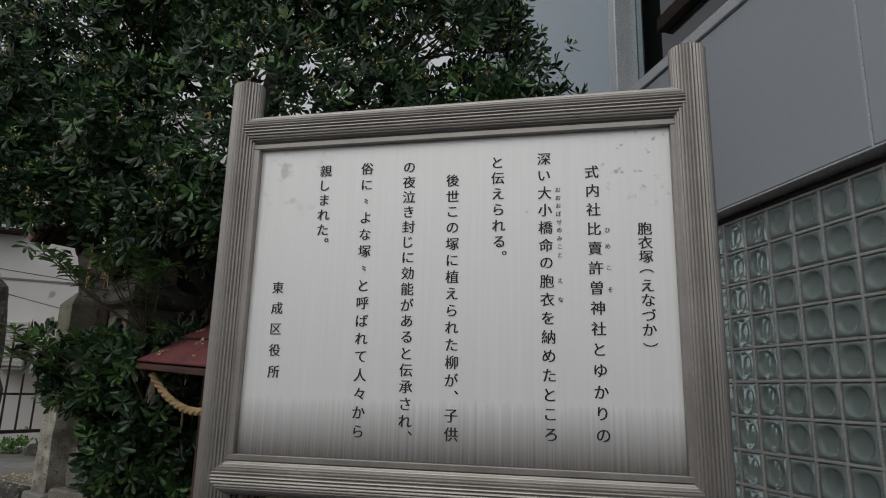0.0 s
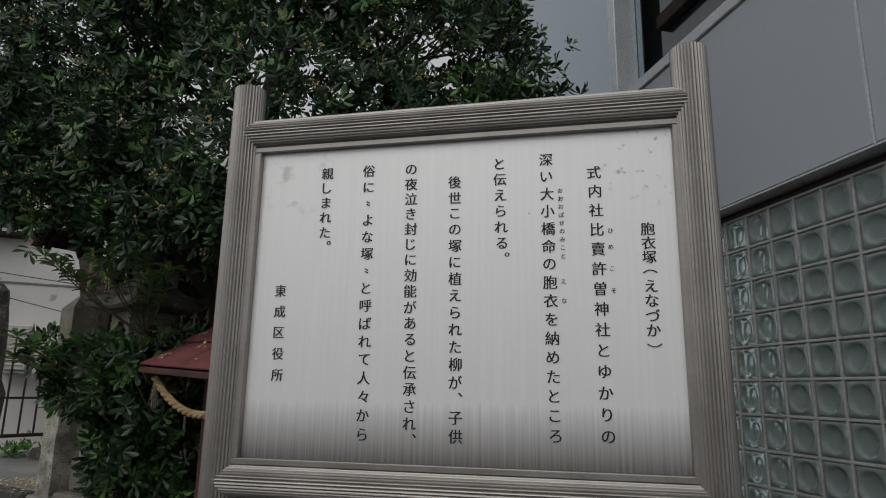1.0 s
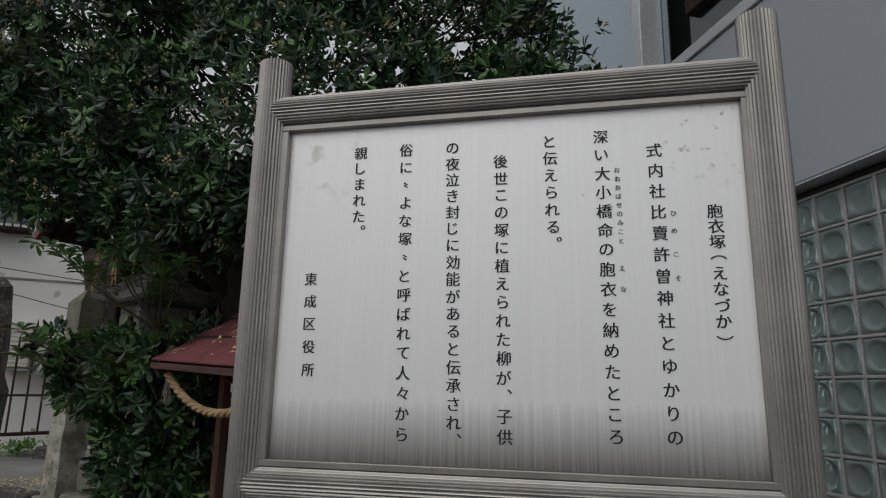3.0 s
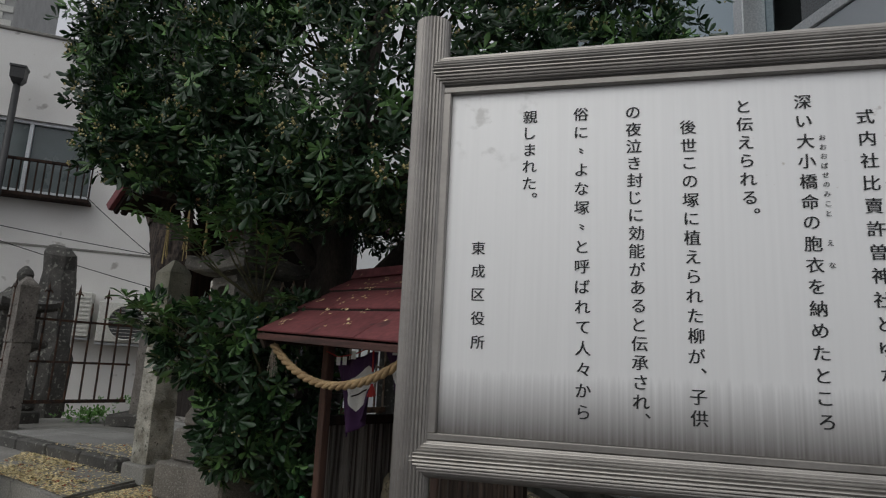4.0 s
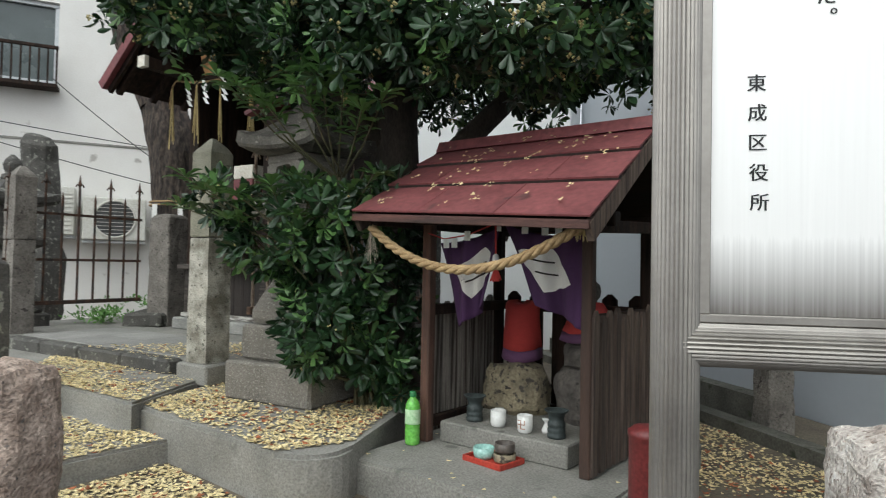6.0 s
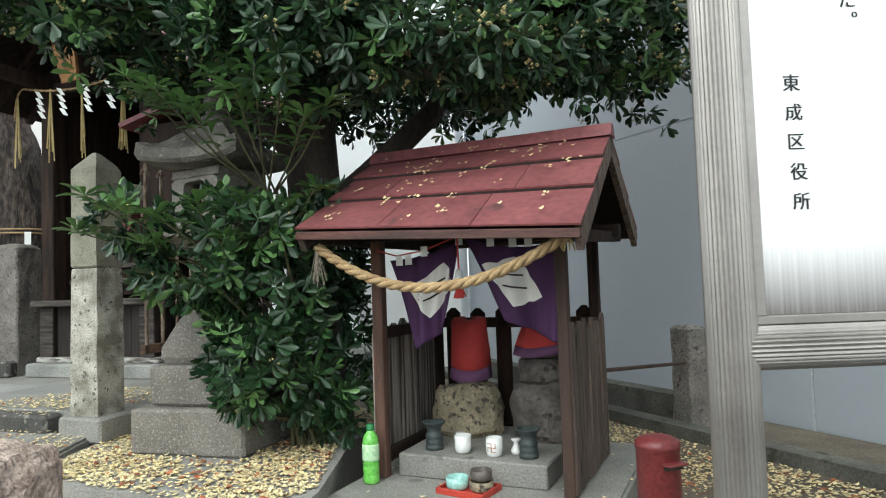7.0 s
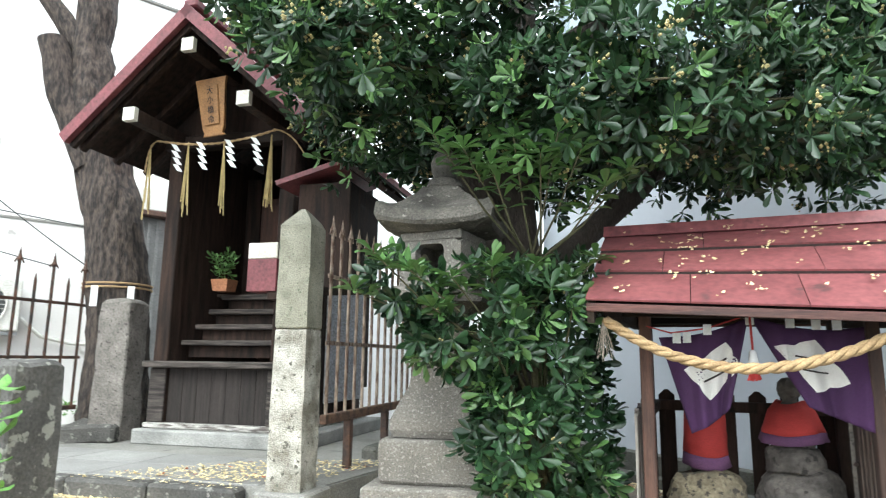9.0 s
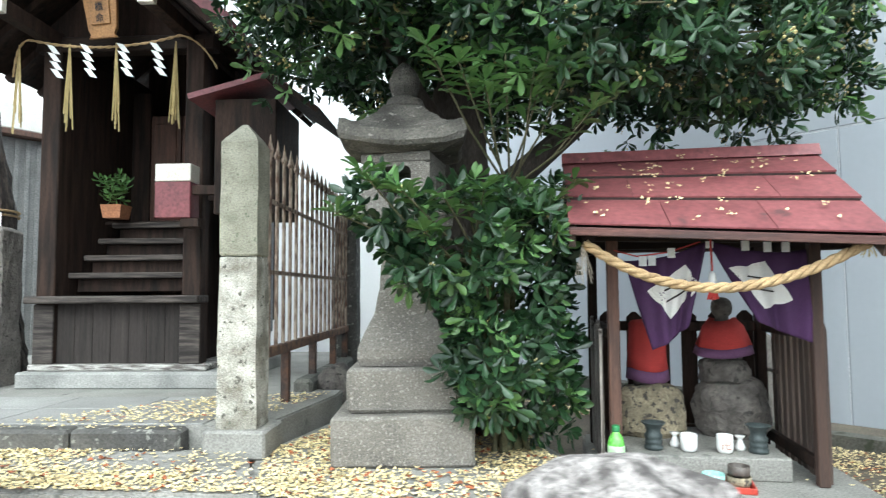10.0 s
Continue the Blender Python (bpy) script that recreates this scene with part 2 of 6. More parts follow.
M_REDCAN = material("dull_red_tin", (0.20, 0.035, 0.035), (0.13, 0.025, 0.025), 0.45, scale=8, bump=0.08)
M_BOTTLE = material("green_tea_bottle", (0.22, 0.58, 0.10), (0.15, 0.47, 0.07), 0.25, scale=9, bump=0.02, coat=0.4)
M_CAP = material("dark_green_cap", (0.04, 0.20, 0.07), (0.03, 0.16, 0.05), 0.4, bump=0.05)
M_LABEL = material("pale_green_label", (0.55, 0.75, 0.48), (0.42, 0.64, 0.36), 0.5, bump=0.0)
M_TERRACOTTA = material("terracotta", (0.40, 0.18, 0.09), (0.30, 0.13, 0.065), 0.85)
M_BARK = material("rough_bark", (0.082, 0.063, 0.051), (0.018, 0.014, 0.012), 0.95, scale=24, fine=60, bump=1.4, stretch=(1.5, 1.5, 0.5), spread=0.22)
M_BARKDARK = material("dark_bark", (0.085, 0.07, 0.058), (0.045, 0.036, 0.03), 0.95, scale=9, fine=60, bump=0.8, stretch=(2, 2, 0.6))
M_TWIG = material("brown_twig", (0.115, 0.115, 0.055), (0.075, 0.062, 0.036), 0.85)
M_LEAF = leafy(material("glossy_green_leaf", (0.036, 0.078, 0.029), (0.013, 0.034, 0.014), 0.33, scale=3, fine=60, bump=0.05, island=0.42, grain=0.1))
M_LEAFNEW = leafy(material("fresh_green_leaf", (0.135, 0.240, 0.072), (0.080, 0.165, 0.050), 0.36, scale=3, fine=60, bump=0.05, island=0.3, grain=0.1))
M_SEED = material("pale_seed_cluster", (0.52, 0.45, 0.22), (0.38, 0.32, 0.13), 0.7, island=0.2)
M_FALLEN = material("yellow_fallen_petal", (0.74, 0.64, 0.37), (0.57, 0.455, 0.235), 0.8, island=0.35, grain=0.1)
M_FALLENRED = material("russet_fallen_leaf", (0.36, 0.12, 0.05), (0.22, 0.08, 0.035), 0.8, island=0.4)
M_BUFF = material("gilded_wood", (0.36, 0.19, 0.07), (0.22, 0.11, 0.04), 0.6, scale=8)
M_WHITEPAINT = material("white_end_paint", (0.75, 0.72, 0.64), (0.62, 0.58, 0.50), 0.7)
M_ACWHITE = material("ivory_plastic", (0.66, 0.65, 0.60), (0.58, 0.57, 0.52), 0.5, bump=0.02)
M_MESH = material("dark_grille", (0.07, 0.075, 0.075), (0.05, 0.05, 0.05), 0.6)
M_WEED = material("weed_green", (0.14, 0.30, 0.06), (0.09, 0.20, 0.04), 0.6, island=0.3)


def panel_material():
    """Brushed steel sheet: fine vertical brushing, a streaked grey-brown band that darkens towards its foot, brown
    spots in the corners.
    """
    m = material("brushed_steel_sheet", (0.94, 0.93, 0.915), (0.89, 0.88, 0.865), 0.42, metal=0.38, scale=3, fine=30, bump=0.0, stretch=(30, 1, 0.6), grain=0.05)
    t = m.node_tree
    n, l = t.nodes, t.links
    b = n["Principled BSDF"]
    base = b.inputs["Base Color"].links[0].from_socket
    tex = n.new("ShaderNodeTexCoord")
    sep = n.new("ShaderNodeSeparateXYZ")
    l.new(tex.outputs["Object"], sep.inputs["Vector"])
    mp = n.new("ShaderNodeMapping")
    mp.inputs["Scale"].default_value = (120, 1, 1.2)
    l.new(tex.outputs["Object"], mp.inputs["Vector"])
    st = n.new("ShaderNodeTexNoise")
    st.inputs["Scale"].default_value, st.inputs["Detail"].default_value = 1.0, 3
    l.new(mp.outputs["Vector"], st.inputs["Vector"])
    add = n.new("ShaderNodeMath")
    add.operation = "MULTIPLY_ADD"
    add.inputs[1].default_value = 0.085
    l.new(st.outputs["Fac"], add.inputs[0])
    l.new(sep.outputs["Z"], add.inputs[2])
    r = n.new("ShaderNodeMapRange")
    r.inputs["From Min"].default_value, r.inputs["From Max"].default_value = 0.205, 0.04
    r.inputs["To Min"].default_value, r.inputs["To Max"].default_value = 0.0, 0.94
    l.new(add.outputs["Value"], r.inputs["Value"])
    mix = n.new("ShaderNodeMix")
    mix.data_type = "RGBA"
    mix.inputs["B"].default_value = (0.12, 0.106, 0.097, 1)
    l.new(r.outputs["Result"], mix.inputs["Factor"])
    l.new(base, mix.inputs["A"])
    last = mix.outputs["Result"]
    for cx, cz, rad, cut, sc, tint in ((0.55, 0.84, 0.15, 0.60, 40, (0.33, 0.27, 0.20)), (-0.50, 0.85, 0.15, 0.56, 14, (0.58, 0.565, 0.54)), (0.20, 0.70, 0.10, 0.66, 45, (0.45, 0.40, 0.32)), (0.33, 0.72, 0.16, 0.70, 45, (0.45, 0.40, 0.32))):
        dist = n.new("ShaderNodeVectorMath")
        dist.operation = "DISTANCE"
        dist.inputs[1].default_value = (cx, 0, cz)
        l.new(tex.outputs["Object"], dist.inputs[0])
        near = n.new("ShaderNodeMapRange")
        near.inputs["From Min"].default_value, near.inputs["From Max"].default_value = rad, rad * 0.4
        l.new(dist.outputs["Value"], near.inputs["Value"])
        sn = n.new("ShaderNodeTexNoise")
        sn.inputs["Scale"].default_value, sn.inputs["Detail"].default_value = sc, 4
        l.new(tex.outputs["Object"], sn.inputs["Vector"])
        sr = n.new("ShaderNodeMapRange")
        sr.inputs["From Min"].default_value, sr.inputs["From Max"].default_value, sr.inputs["To Max"].default_value = cut, cut + 0.08, 0.75
        l.new(sn.outputs["Fac"], sr.inputs["Value"])
        mul = n.new("ShaderNodeMath")
        mul.operation = "MULTIPLY"
        l.new(near.outputs["Result"], mul.inputs[0])
        l.new(sr.outputs["Result"], mul.inputs[1])
        mm = n.new("ShaderNodeMix")
        mm.data_type = "RGBA"
        mm.inputs["B"].default_value = (*tint, 1)
        l.new(mul.outputs["Value"], mm.inputs["Factor"])
        l.new(last, mm.inputs["A"])
        last = mm.outputs["Result"]
    l.new(last, b.inputs["Base Color"])
    return m


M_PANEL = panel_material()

# ---- building blocks ----
BASE = {}


def thing(name, x, y, z, turn, label, category, group="", kind=""):
    ob = new(name)
    ob.matrix_world = pose(x, y, z, 0, 0, turn)
    ob.empty_display_size = 0.05
    BASE[ob.name] = z
    return tagged(ob, label, category, group, kind)


def mesh_of(name, bm, mat, smooth=False):
    me = bpy.data.meshes.new(name)
    bmesh.ops.recalc_face_normals(bm, faces=bm.faces)
    bm.to_mesh(me)
    bm.free()
    me.materials.append(mat)
    if smooth:
        me.polygons.foreach_set("use_smooth", [True] * len(me.polygons))
    return me


def part(name, bm, mat, parent=None, label="", smooth=False, kind=""):
    """One mesh under a thing (or under a part). Heights are the world's, from the thing's base up."""
    root = parent
    while root is not None and root.parent is not None:
        root = root.parent
    if root is not None and root.name in BASE:
        bmesh.ops.translate(bm, vec=(0, 0, -BASE[root.name]), verts=bm.verts)
    ob = new(name, mesh_of(name, bm, mat, smooth))
    if parent is not None:
        ob.parent = parent
    return tagged(ob, label, "", "", kind)


def solo(name, bm, mat, label, category, group="", kind="", smooth=False):
    return tagged(new(name, mesh_of(name, bm, mat, smooth)), label, category, group, kind)


def box(bm, x0, x1, y0, y1, z0, z1, bevel=0.004, m=None):
    r = bmesh.ops.create_cube(bm, size=1)
    vs = r["verts"]
    for v in vs:
        v.co = Vector(((x0 + x1) / 2 + v.co.x * (x1 - x0), (y0 + y1) / 2 + v.co.y * (y1 - y0), (z0 + z1) / 2 + v.co.z * (z1 - z0)))
    if m is not None:
        bmesh.ops.transform(bm, matrix=m, verts=vs)
    if bevel:
        es = list({e for v in vs for e in v.link_edges})
        bmesh.ops.bevel(bm, geom=es, offset=bevel, segments=1, affect="EDGES")
    return bm


def boxed(x0, x1, y0, y1, z0, z1, bevel=0.004, m=None):
    return box(bmesh.new(), x0, x1, y0, y1, z0, z1, bevel, m)


def rough_up(bm, amount, scale=8.0, cuts=0, seed=0):
    """Uneven, worn surface: cut finer and push along a noise."""
    if cuts:
        bmesh.ops.subdivide_edges(bm, edges=bm.edges, cuts=cuts, use_grid_fill=True)
    off = Vector((seed * 3.1, seed * 1.7, seed * 0.9))
    for v in bm.verts:
        v.co += noise.noise_vector(v.co * scale + off) * amount
    return bm


def tube(bm, pts, radii, sides=10, cap=True):
    """A tapered tube through points."""
    pts = [Vector(p) for p in pts]
    if not hasattr(radii, "__len__"):
        radii = [radii] * len(pts)
    rings, side = [], None
    for i, p in enumerate(pts):
        d = (pts[min(i + 1, len(pts) - 1)] - pts[max(i - 1, 0)]).normalized()
        ref = side if side is not None else (Vector((1, 0, 0)) if abs(d.x) < 0.8 else Vector((0, 1, 0)))
        side = (ref - d * ref.dot(d)).normalized()
        up = d.cross(side)
        rings.append([bm.verts.new(p + (side * math.cos(a) + up * math.sin(a)) * radii[i]) for a in (2 * math.pi * k / sides for k in range(sides))])
    for a, b in zip(rings, rings[1:]):
        for k in range(sides):
            bm.faces.new((a[k], a[(k + 1) % sides], b[(k + 1) % sides], b[k]))
    if cap:
        bm.faces.new(rings[0][::-1])
        bm.faces.new(rings[-1])
    return bm


def lathe(bm, profile, x=0, y=0, z=0, sides=24, square=False, turn=0.0):
    """A turned form (or a square one) from rows of (radius, height)."""
    n = 4 if square else sides
    rings = []
    for r, h in profile:
        k = math.sqrt(2) if square else 1
        rings.append([bm.verts.new((x + r * k * math.cos(a), y + r * k * math.sin(a), z + h)) for a in (turn + (math.pi / 4 if square else 0) + 2 * math.pi * i / n for i in range(n))])
    for a, b in zip(rings, rings[1:]):
        for k in range(n):
            bm.faces.new((a[k], a[(k + 1) % n], b[(k + 1) % n], b[k]))
    bm.faces.new(rings[0][::-1])
    bm.faces.new(rings[-1])
    return bm


def prism(bm, outline, z0, z1, bevel=0.0):
    low = [bm.verts.new((x, y, z0)) for x, y in outline]
    top = [bm.verts.new((x, y, z1)) for x, y in outline]
    n = len(outline)
    bm.faces.new(low[::-1])
    cap = bm.faces.new(top)
    for i in range(n):
        bm.faces.new((low[i], low[(i + 1) % n], top[(i + 1) % n], top[i]))
    if bevel:
        bmesh.ops.bevel(bm, geom=list(cap.edges), offset=bevel, segments=2, affect="EDGES")
    return bm


def slab(bm, p, q, width_dir, width, thick):
    """A board from p to q, width along width_dir, thickness downwards."""
    p, q, w = Vector(p), Vector(q), Vector(width_dir).normalized() * width
    n = (q - p).cross(w).normalized()
    if n.z < 0:
        n = -n
    t = n * thick
    c = [p, q, q + w, p + w]
    lo = [bm.verts.new(a - t) for a in c]
    hi = [bm.verts.new(a) for a in c]
    bm.faces.new(lo[::-1])
    bm.faces.new(hi)
    for i in range(4):
        bm.faces.new((lo[i], lo[(i + 1) % 4], hi[(i + 1) % 4], hi[i]))
    return bm


def local(ox, oy, turn):
    """A plan frame: a function from its own (u, v) to the world's (x, y)."""
    c, s = math.cos(radians(turn)), math.sin(radians(turn))
    return lambda u, v: (ox + c * u - s * v, oy + s * u + c * v)


HUT = (-1.824, 3.006, -26.9)
SHRINE = (-3.21, 3.64, -20.0)
GREY = (0.49, 3.93, 115.0)
OLD = (-7.4, 7.6, 36.0)
hut_xy, shrine_xy, grey_xy, old_xy = local(*HUT), local(*SHRINE), local(*GREY), local(*OLD)
Z_STREET, Z_YARD, Z_HUT, Z_TERRACE, Z_PLATFORM = 0.30, 0.565, 0.69, 0.76, 0.875

# ---- ground, terrace, steps, platform ----
bm = bmesh.new()
bmesh.ops.create_grid(bm, x_segments=60, y_segments=60, size=1)
for v in bm.verts:
    v.co = Vector((math.copysign(abs(v.co.x) ** 4 * 900 + abs(v.co.x) * 12, v.co.x), math.copysign(abs(v.co.y) ** 4 * 900 + abs(v.co.y) * 12, v.co.y), Z_STREET))
solo("ground", bm, M_ASPHALT, "grey asphalt street that reaches the horizon", "ground", kind="structure")

yard = [(-3.6, 1.75), (0.75, 1.75), *[grey_xy(u, 0.03) for u in (-1.3, 7.5)], shrine_xy(-6.0, 4.2), shrine_xy(-6.0, -1.2)]
solo("yard", prism(bmesh.new(), yard, Z_STREET - 0.1, Z_YARD, 0.01), M_GROUND, "trodden earth yard strewn with yellow petals", "ground", kind="structure")

arc = [(-2.13 + 0.16 * math.cos(a), 2.60 + 0.16 * math.sin(a)) for a in (radians(q) for q in range(-118, 11, 16))]
terrace_outline = [(-3.15, 2.99), *arc, (-1.95, 3.30), (-1.70, 3.95), (-2.55, 4.35), (-3.10, 3.55)]
bm = prism(bmesh.new(), terrace_outline, Z_STREET, Z_TERRACE, 0.015)
solo("terrace", bm, M_CONCRETE, "low grey concrete terrace with a rounded corner", "terrace", kind="structure")

bm = prism(bmesh.new(), [(-3.09, 2.89), (-3.13, 3.52), shrine_xy(-2.6, -0.1), (-5.3, 3.85)], Z_STREET, 0.79, 0.012)
solo("upper_step", bm, M_CONCRETE, "grey concrete step below the shrine platform", "step", kind="structure")
bm = prism(bmesh.new(), [(-3.12, 3.10), (-2.86, 2.84), (-3.35, 1.90), (-5.6, 2.7), (-5.0, 3.9)], Z_STREET, 0.662, 0.012)
solo("lower_step", bm, M_CONCRETE, "grey concrete step strewn with yellow petals", "step", kind="structure")

plat = [shrine_xy(u, v) for u, v in ((-2.35, -0.02), (0.16, -0.02), (0.30, 0.75), (0.30, 3.2), (-2.9, 3.2), (-2.9, 0.3))]
solo("shrine_platform", prism(bmesh.new(), plat, Z_STREET, Z_PLATFORM - 0.006, 0.008), M_CONCRETE, "raised grey stone platform under the shrine", "platform", kind="structure")
# ---- grey building with the glass-block window ----
gb = thing("grey_building", GREY[0], GREY[1], Z_YARD, GREY[2], "modern grey building clad in smooth metal panels", "building", kind="structure")
Z_GL0, Z_GL1, U_GL0, U_GL1 = 0.50, 2.43, -0.40, -2.658
W = -0.16
for u0, u1, z0, z1 in ((0.004, 3.75, 0.55, 2.438), (0.004, 3.75, 2.446, 3.42), (-0.40, -0.004, 0.55, 2.438), (-1.55, -0.004, 2.446, 3.42),
                       (-2.75, -1.558, 2.446, 3.42), (-4.2, -2.758, 2.446, 3.42), (-4.2, -2.662, 0.55, 2.438)):
    part("wall_panel", boxed(u0, u1, W, 0.0, z0, z1, 0.006), M_WALLGREY, gb)
part("wall_core", box(boxed(-4.2, 3.75, -0.26, -0.17, 0.3, 0.54, 0), 0.01, 3.74, -0.26, W - 0.002, 0.55, 3.42, 0), M_JOINT, gb)
part("sealant_joint", boxed(-4.2, 3.75, W + 0.002, -0.001, 2.4385, 2.4455, 0), M_JOINT, gb)
for u, z0, z1 in ((0.0, 0.55, 2.438), (0.0, 2.446, 3.42), (-1.554, 2.446, 3.42), (-2.754, 2.446, 3.42)):
    part("sealant_joint", boxed(u - 0.0035, u + 0.0035, W + 0.002, -0.001, z0, z1, 0), M_JOINT, gb)
part("base_strip", boxed(-4.2, 3.75, W, -0.02, 0.30, 0.545, 0.004), M_CONCRETE, gb)
part("window_sill", boxed(-4.2, 3.75, -0.16, 0.012, 3.424, 3.50, 0.006), M_ALU, gb)
part("window_pane", boxed(-4.2, 0.06, -0.20, -0.19, 3.50, 6.4, 0), M_WINDOW, gb)
part("window_pane", boxed(0.30, 3.75, -0.20, -0.19, 3.50, 6.4, 0), M_MIRROR, gb)
part("roof_slab", boxed(-4.2, 3.75, -0.6, 0.05, 6.41, 6.8, 0.01), M_WALLGREY, gb)
part("room_wall", boxed(-4.2, 3.75, -0.62, -0.5, 2.6, 6.40, 0), M_ROOMSHADE, gb)
for u in (3.7, 0.42, -2.0):
    part("mullion", boxed(u - 0.05, u + 0.05, -0.19, -0.02, 3.50, 6.4, 0.006), M_ALU, gb)
for z in (3.85, 4.5):
    part("window_rail", boxed(-2.0, 0.02, -0.19, -0.13, z, z + 0.10, 0.006), M_WOOD, gb)
for a, b in ((U_GL0, U_GL0 - 0.03), (U_GL1 + 0.03, U_GL1)):
    part("window_frame", boxed(b, a, W, 0.006, 0.5, Z_GL1, 0.004), M_ALU, gb)
part("window_frame", boxed(U_GL1 + 0.03, U_GL0 - 0.03, W, -0.09, Z_GL1 - 0.035, Z_GL1, 0.003), M_GAPSHADE_TRIM, gb)
# thin dark sheet behind the blocks, painted as the unlit room's shade
part("room_shade_sheet", boxed(U_GL1, U_GL0, -0.50, -0.45, 0.4, 2.5, 0), M_ROOMSHADE, gb)
PITCH = 0.157
cols, rows_ = 14, 12
for i in range(cols + 1):
    u = U_GL0 - 0.03 - i * PITCH
    part("mortar_joint", boxed(u - 0.006, u + 0.006, -0.125, -0.064, 0.5, Z_GL1 - 0.035, 0.002), M_GROUT, gb)
for j in range(rows_ + 1):
    z = Z_GL1 - 0.04 - j * PITCH
    part("mortar_joint", boxed(U_GL1 + 0.03, U_GL0 - 0.03, -0.124, -0.065, z - 0.006, z + 0.006, 0.002), M_GROUT, gb)


def block_mesh():
    """A hollow square block: a bevelled rim round a round lens pressed into each face."""
    b, h, n = bmesh.new(), PITCH / 2 - 0.005, 20
    for y in (0.036, -0.036):
        sgn = 1 if y > 0 else -1
        vs = []
        for i in range(n + 1):
            row = []
            for k in range(n + 1):
                px, pz = -1 + 2 * i / n, -1 + 2 * k / n
                sq, rad = max(abs(px), abs(pz)), math.hypot(px, pz)
                dy = 0.0
                if sq > 0.86:
                    dy = -0.012 * (sq - 0.86) / 0.14
                elif rad < 0.74:
                    dy = -0.013 * math.sqrt(max(0.0, 1 - (rad / 0.74) ** 2)) - 0.003
                row.append(b.verts.new((h * px, y + sgn * dy, h * pz)))
            vs.append(row)
        for i in range(n):
            for k in range(n):
                b.faces.new((vs[i][k], vs[i + 1][k], vs[i + 1][k + 1], vs[i][k + 1]))
    bmesh.ops.bridge_loops(b, edges=[e for e in b.edges if len(e.link_faces) == 1])
    return mesh_of("glass_block", b, M_GLASSBLOCK, True)


block = block_mesh()
for i in range(cols):
    for j in range(rows_):
        ob = new("glass_block", block)
        ob.parent = gb
        ob.matrix_basis = pose(U_GL0 - 0.03 - (i + 0.5) * PITCH, -0.10, Z_GL1 - 0.04 - (j + 0.5) * PITCH - Z_YARD)

# white building behind, old plastered house
wb = thing("white_building", *grey_xy(3.76, 0.0), Z_YARD, 160.0, "plain white rendered building behind the shrine", "building", kind="structure")
part("wall", boxed(0, 4.2, 0.0, 0.3, Z_STREET, 4.6, 0.01), M_WHITEWALL, wb)
part("string_course", boxed(0, 4.2, -0.012, -0.002, 3.1, 3.12, 0.002), M_JOINT, wb)
for u in (0.35, 1.9, 2.15):
    part("vent_hood", boxed(u, u + 0.13, -0.12, -0.002, 2.75, 2.86, 0.02), M_ALU, wb)

oh = thing("old_house", OLD[0], OLD[1], Z_YARD, OLD[2], "old house with stained cream plaster walls", "building", kind="structure")
for x0, x1, z0, z1 in ((-5.0, -1.86, Z_STREET, 5.95), (-1.86, -0.33, Z_STREET, 3.64), (-1.86, -0.33, 4.69, 5.95), (-0.33, 4.6, Z_STREET, 5.95)):
    part("wall", boxed(x0, x1, 0.0, 0.3, z0, z1, 0), M_OLDWALL, oh)
part("parapet_cap", boxed(-5.0, 4.6, -0.03, 0.33, 5.953, 6.0, 0.01), M_CONCRETE, oh)
part("string_course", boxed(-5.0, 4.6, -0.012, -0.002, 2.90, 2.93, 0.003), M_CONCRETE, oh)
part("stair_tower", boxed(-5.0, -1.66, 0.1, 2.5, 6.003, 8.0, 0.01), M_GROUT, oh)
tile = mesh_of("wall_tile", boxed(-0.112, 0.112, -0.012, 0.0, -0.05, 0.05, 0.004), M_TILE)
for r in range(8):
    for c in range(7):
        ob = new("wall_tile", tile)
        ob.parent = oh
        ob.matrix_basis = pose(-1.79 - c * 0.235 - (r % 2) * 0.117, 0.096, 6.08 + r * 0.11 - Z_YARD)
win = part("window", boxed(-1.85, -0.34, 0.10, 0.12, 3.65, 4.68, 0), M_FROSTED, oh, "dark wired-glass sliding window")
for x0, x1, z0, z1 in ((-1.86, -0.33, 4.64, 4.69), (-1.86, -0.33, 3.64, 3.69), (-0.38, -0.33, 3.69, 4.64), (-1.215, -1.165, 3.69, 4.64)):
    part("window_frame", boxed(x0, x1, 0.05, 0.098, z0, z1, 0.004), M_ALU, win)
bal = part("balcony_rail", boxed(-2.2, -0.30, -0.24, -0.20, 4.03, 4.07, 0.005), M_WOOD, oh, "dark iron window rail")
part("bottom_rail", boxed(-2.2, -0.30, -0.26, -0.002, 3.54, 3.59, 0.005), M_WOOD, bal)
for i in range(20):
    part("baluster", boxed(-2.15 + i * 0.096, -2.13 + i * 0.096, -0.23, -0.21, 3.59, 4.03, 0.002), M_WOOD, bal)
pipe = part("downpipe", tube(bmesh.new(), [(-1.36, -0.33, 5.15), (-1.36, -0.33, Z_YARD)], 0.045, 12), M_PIPE, oh, "black drainpipe", True)
part("hopper_head", lathe(bmesh.new(), [(0.05, 5.05), (0.085, 5.12), (0.09, 5.26), (0.10, 5.27), (0.10, 5.30)], -1.36, -0.33, 0, square=True), M_PIPE, pipe)


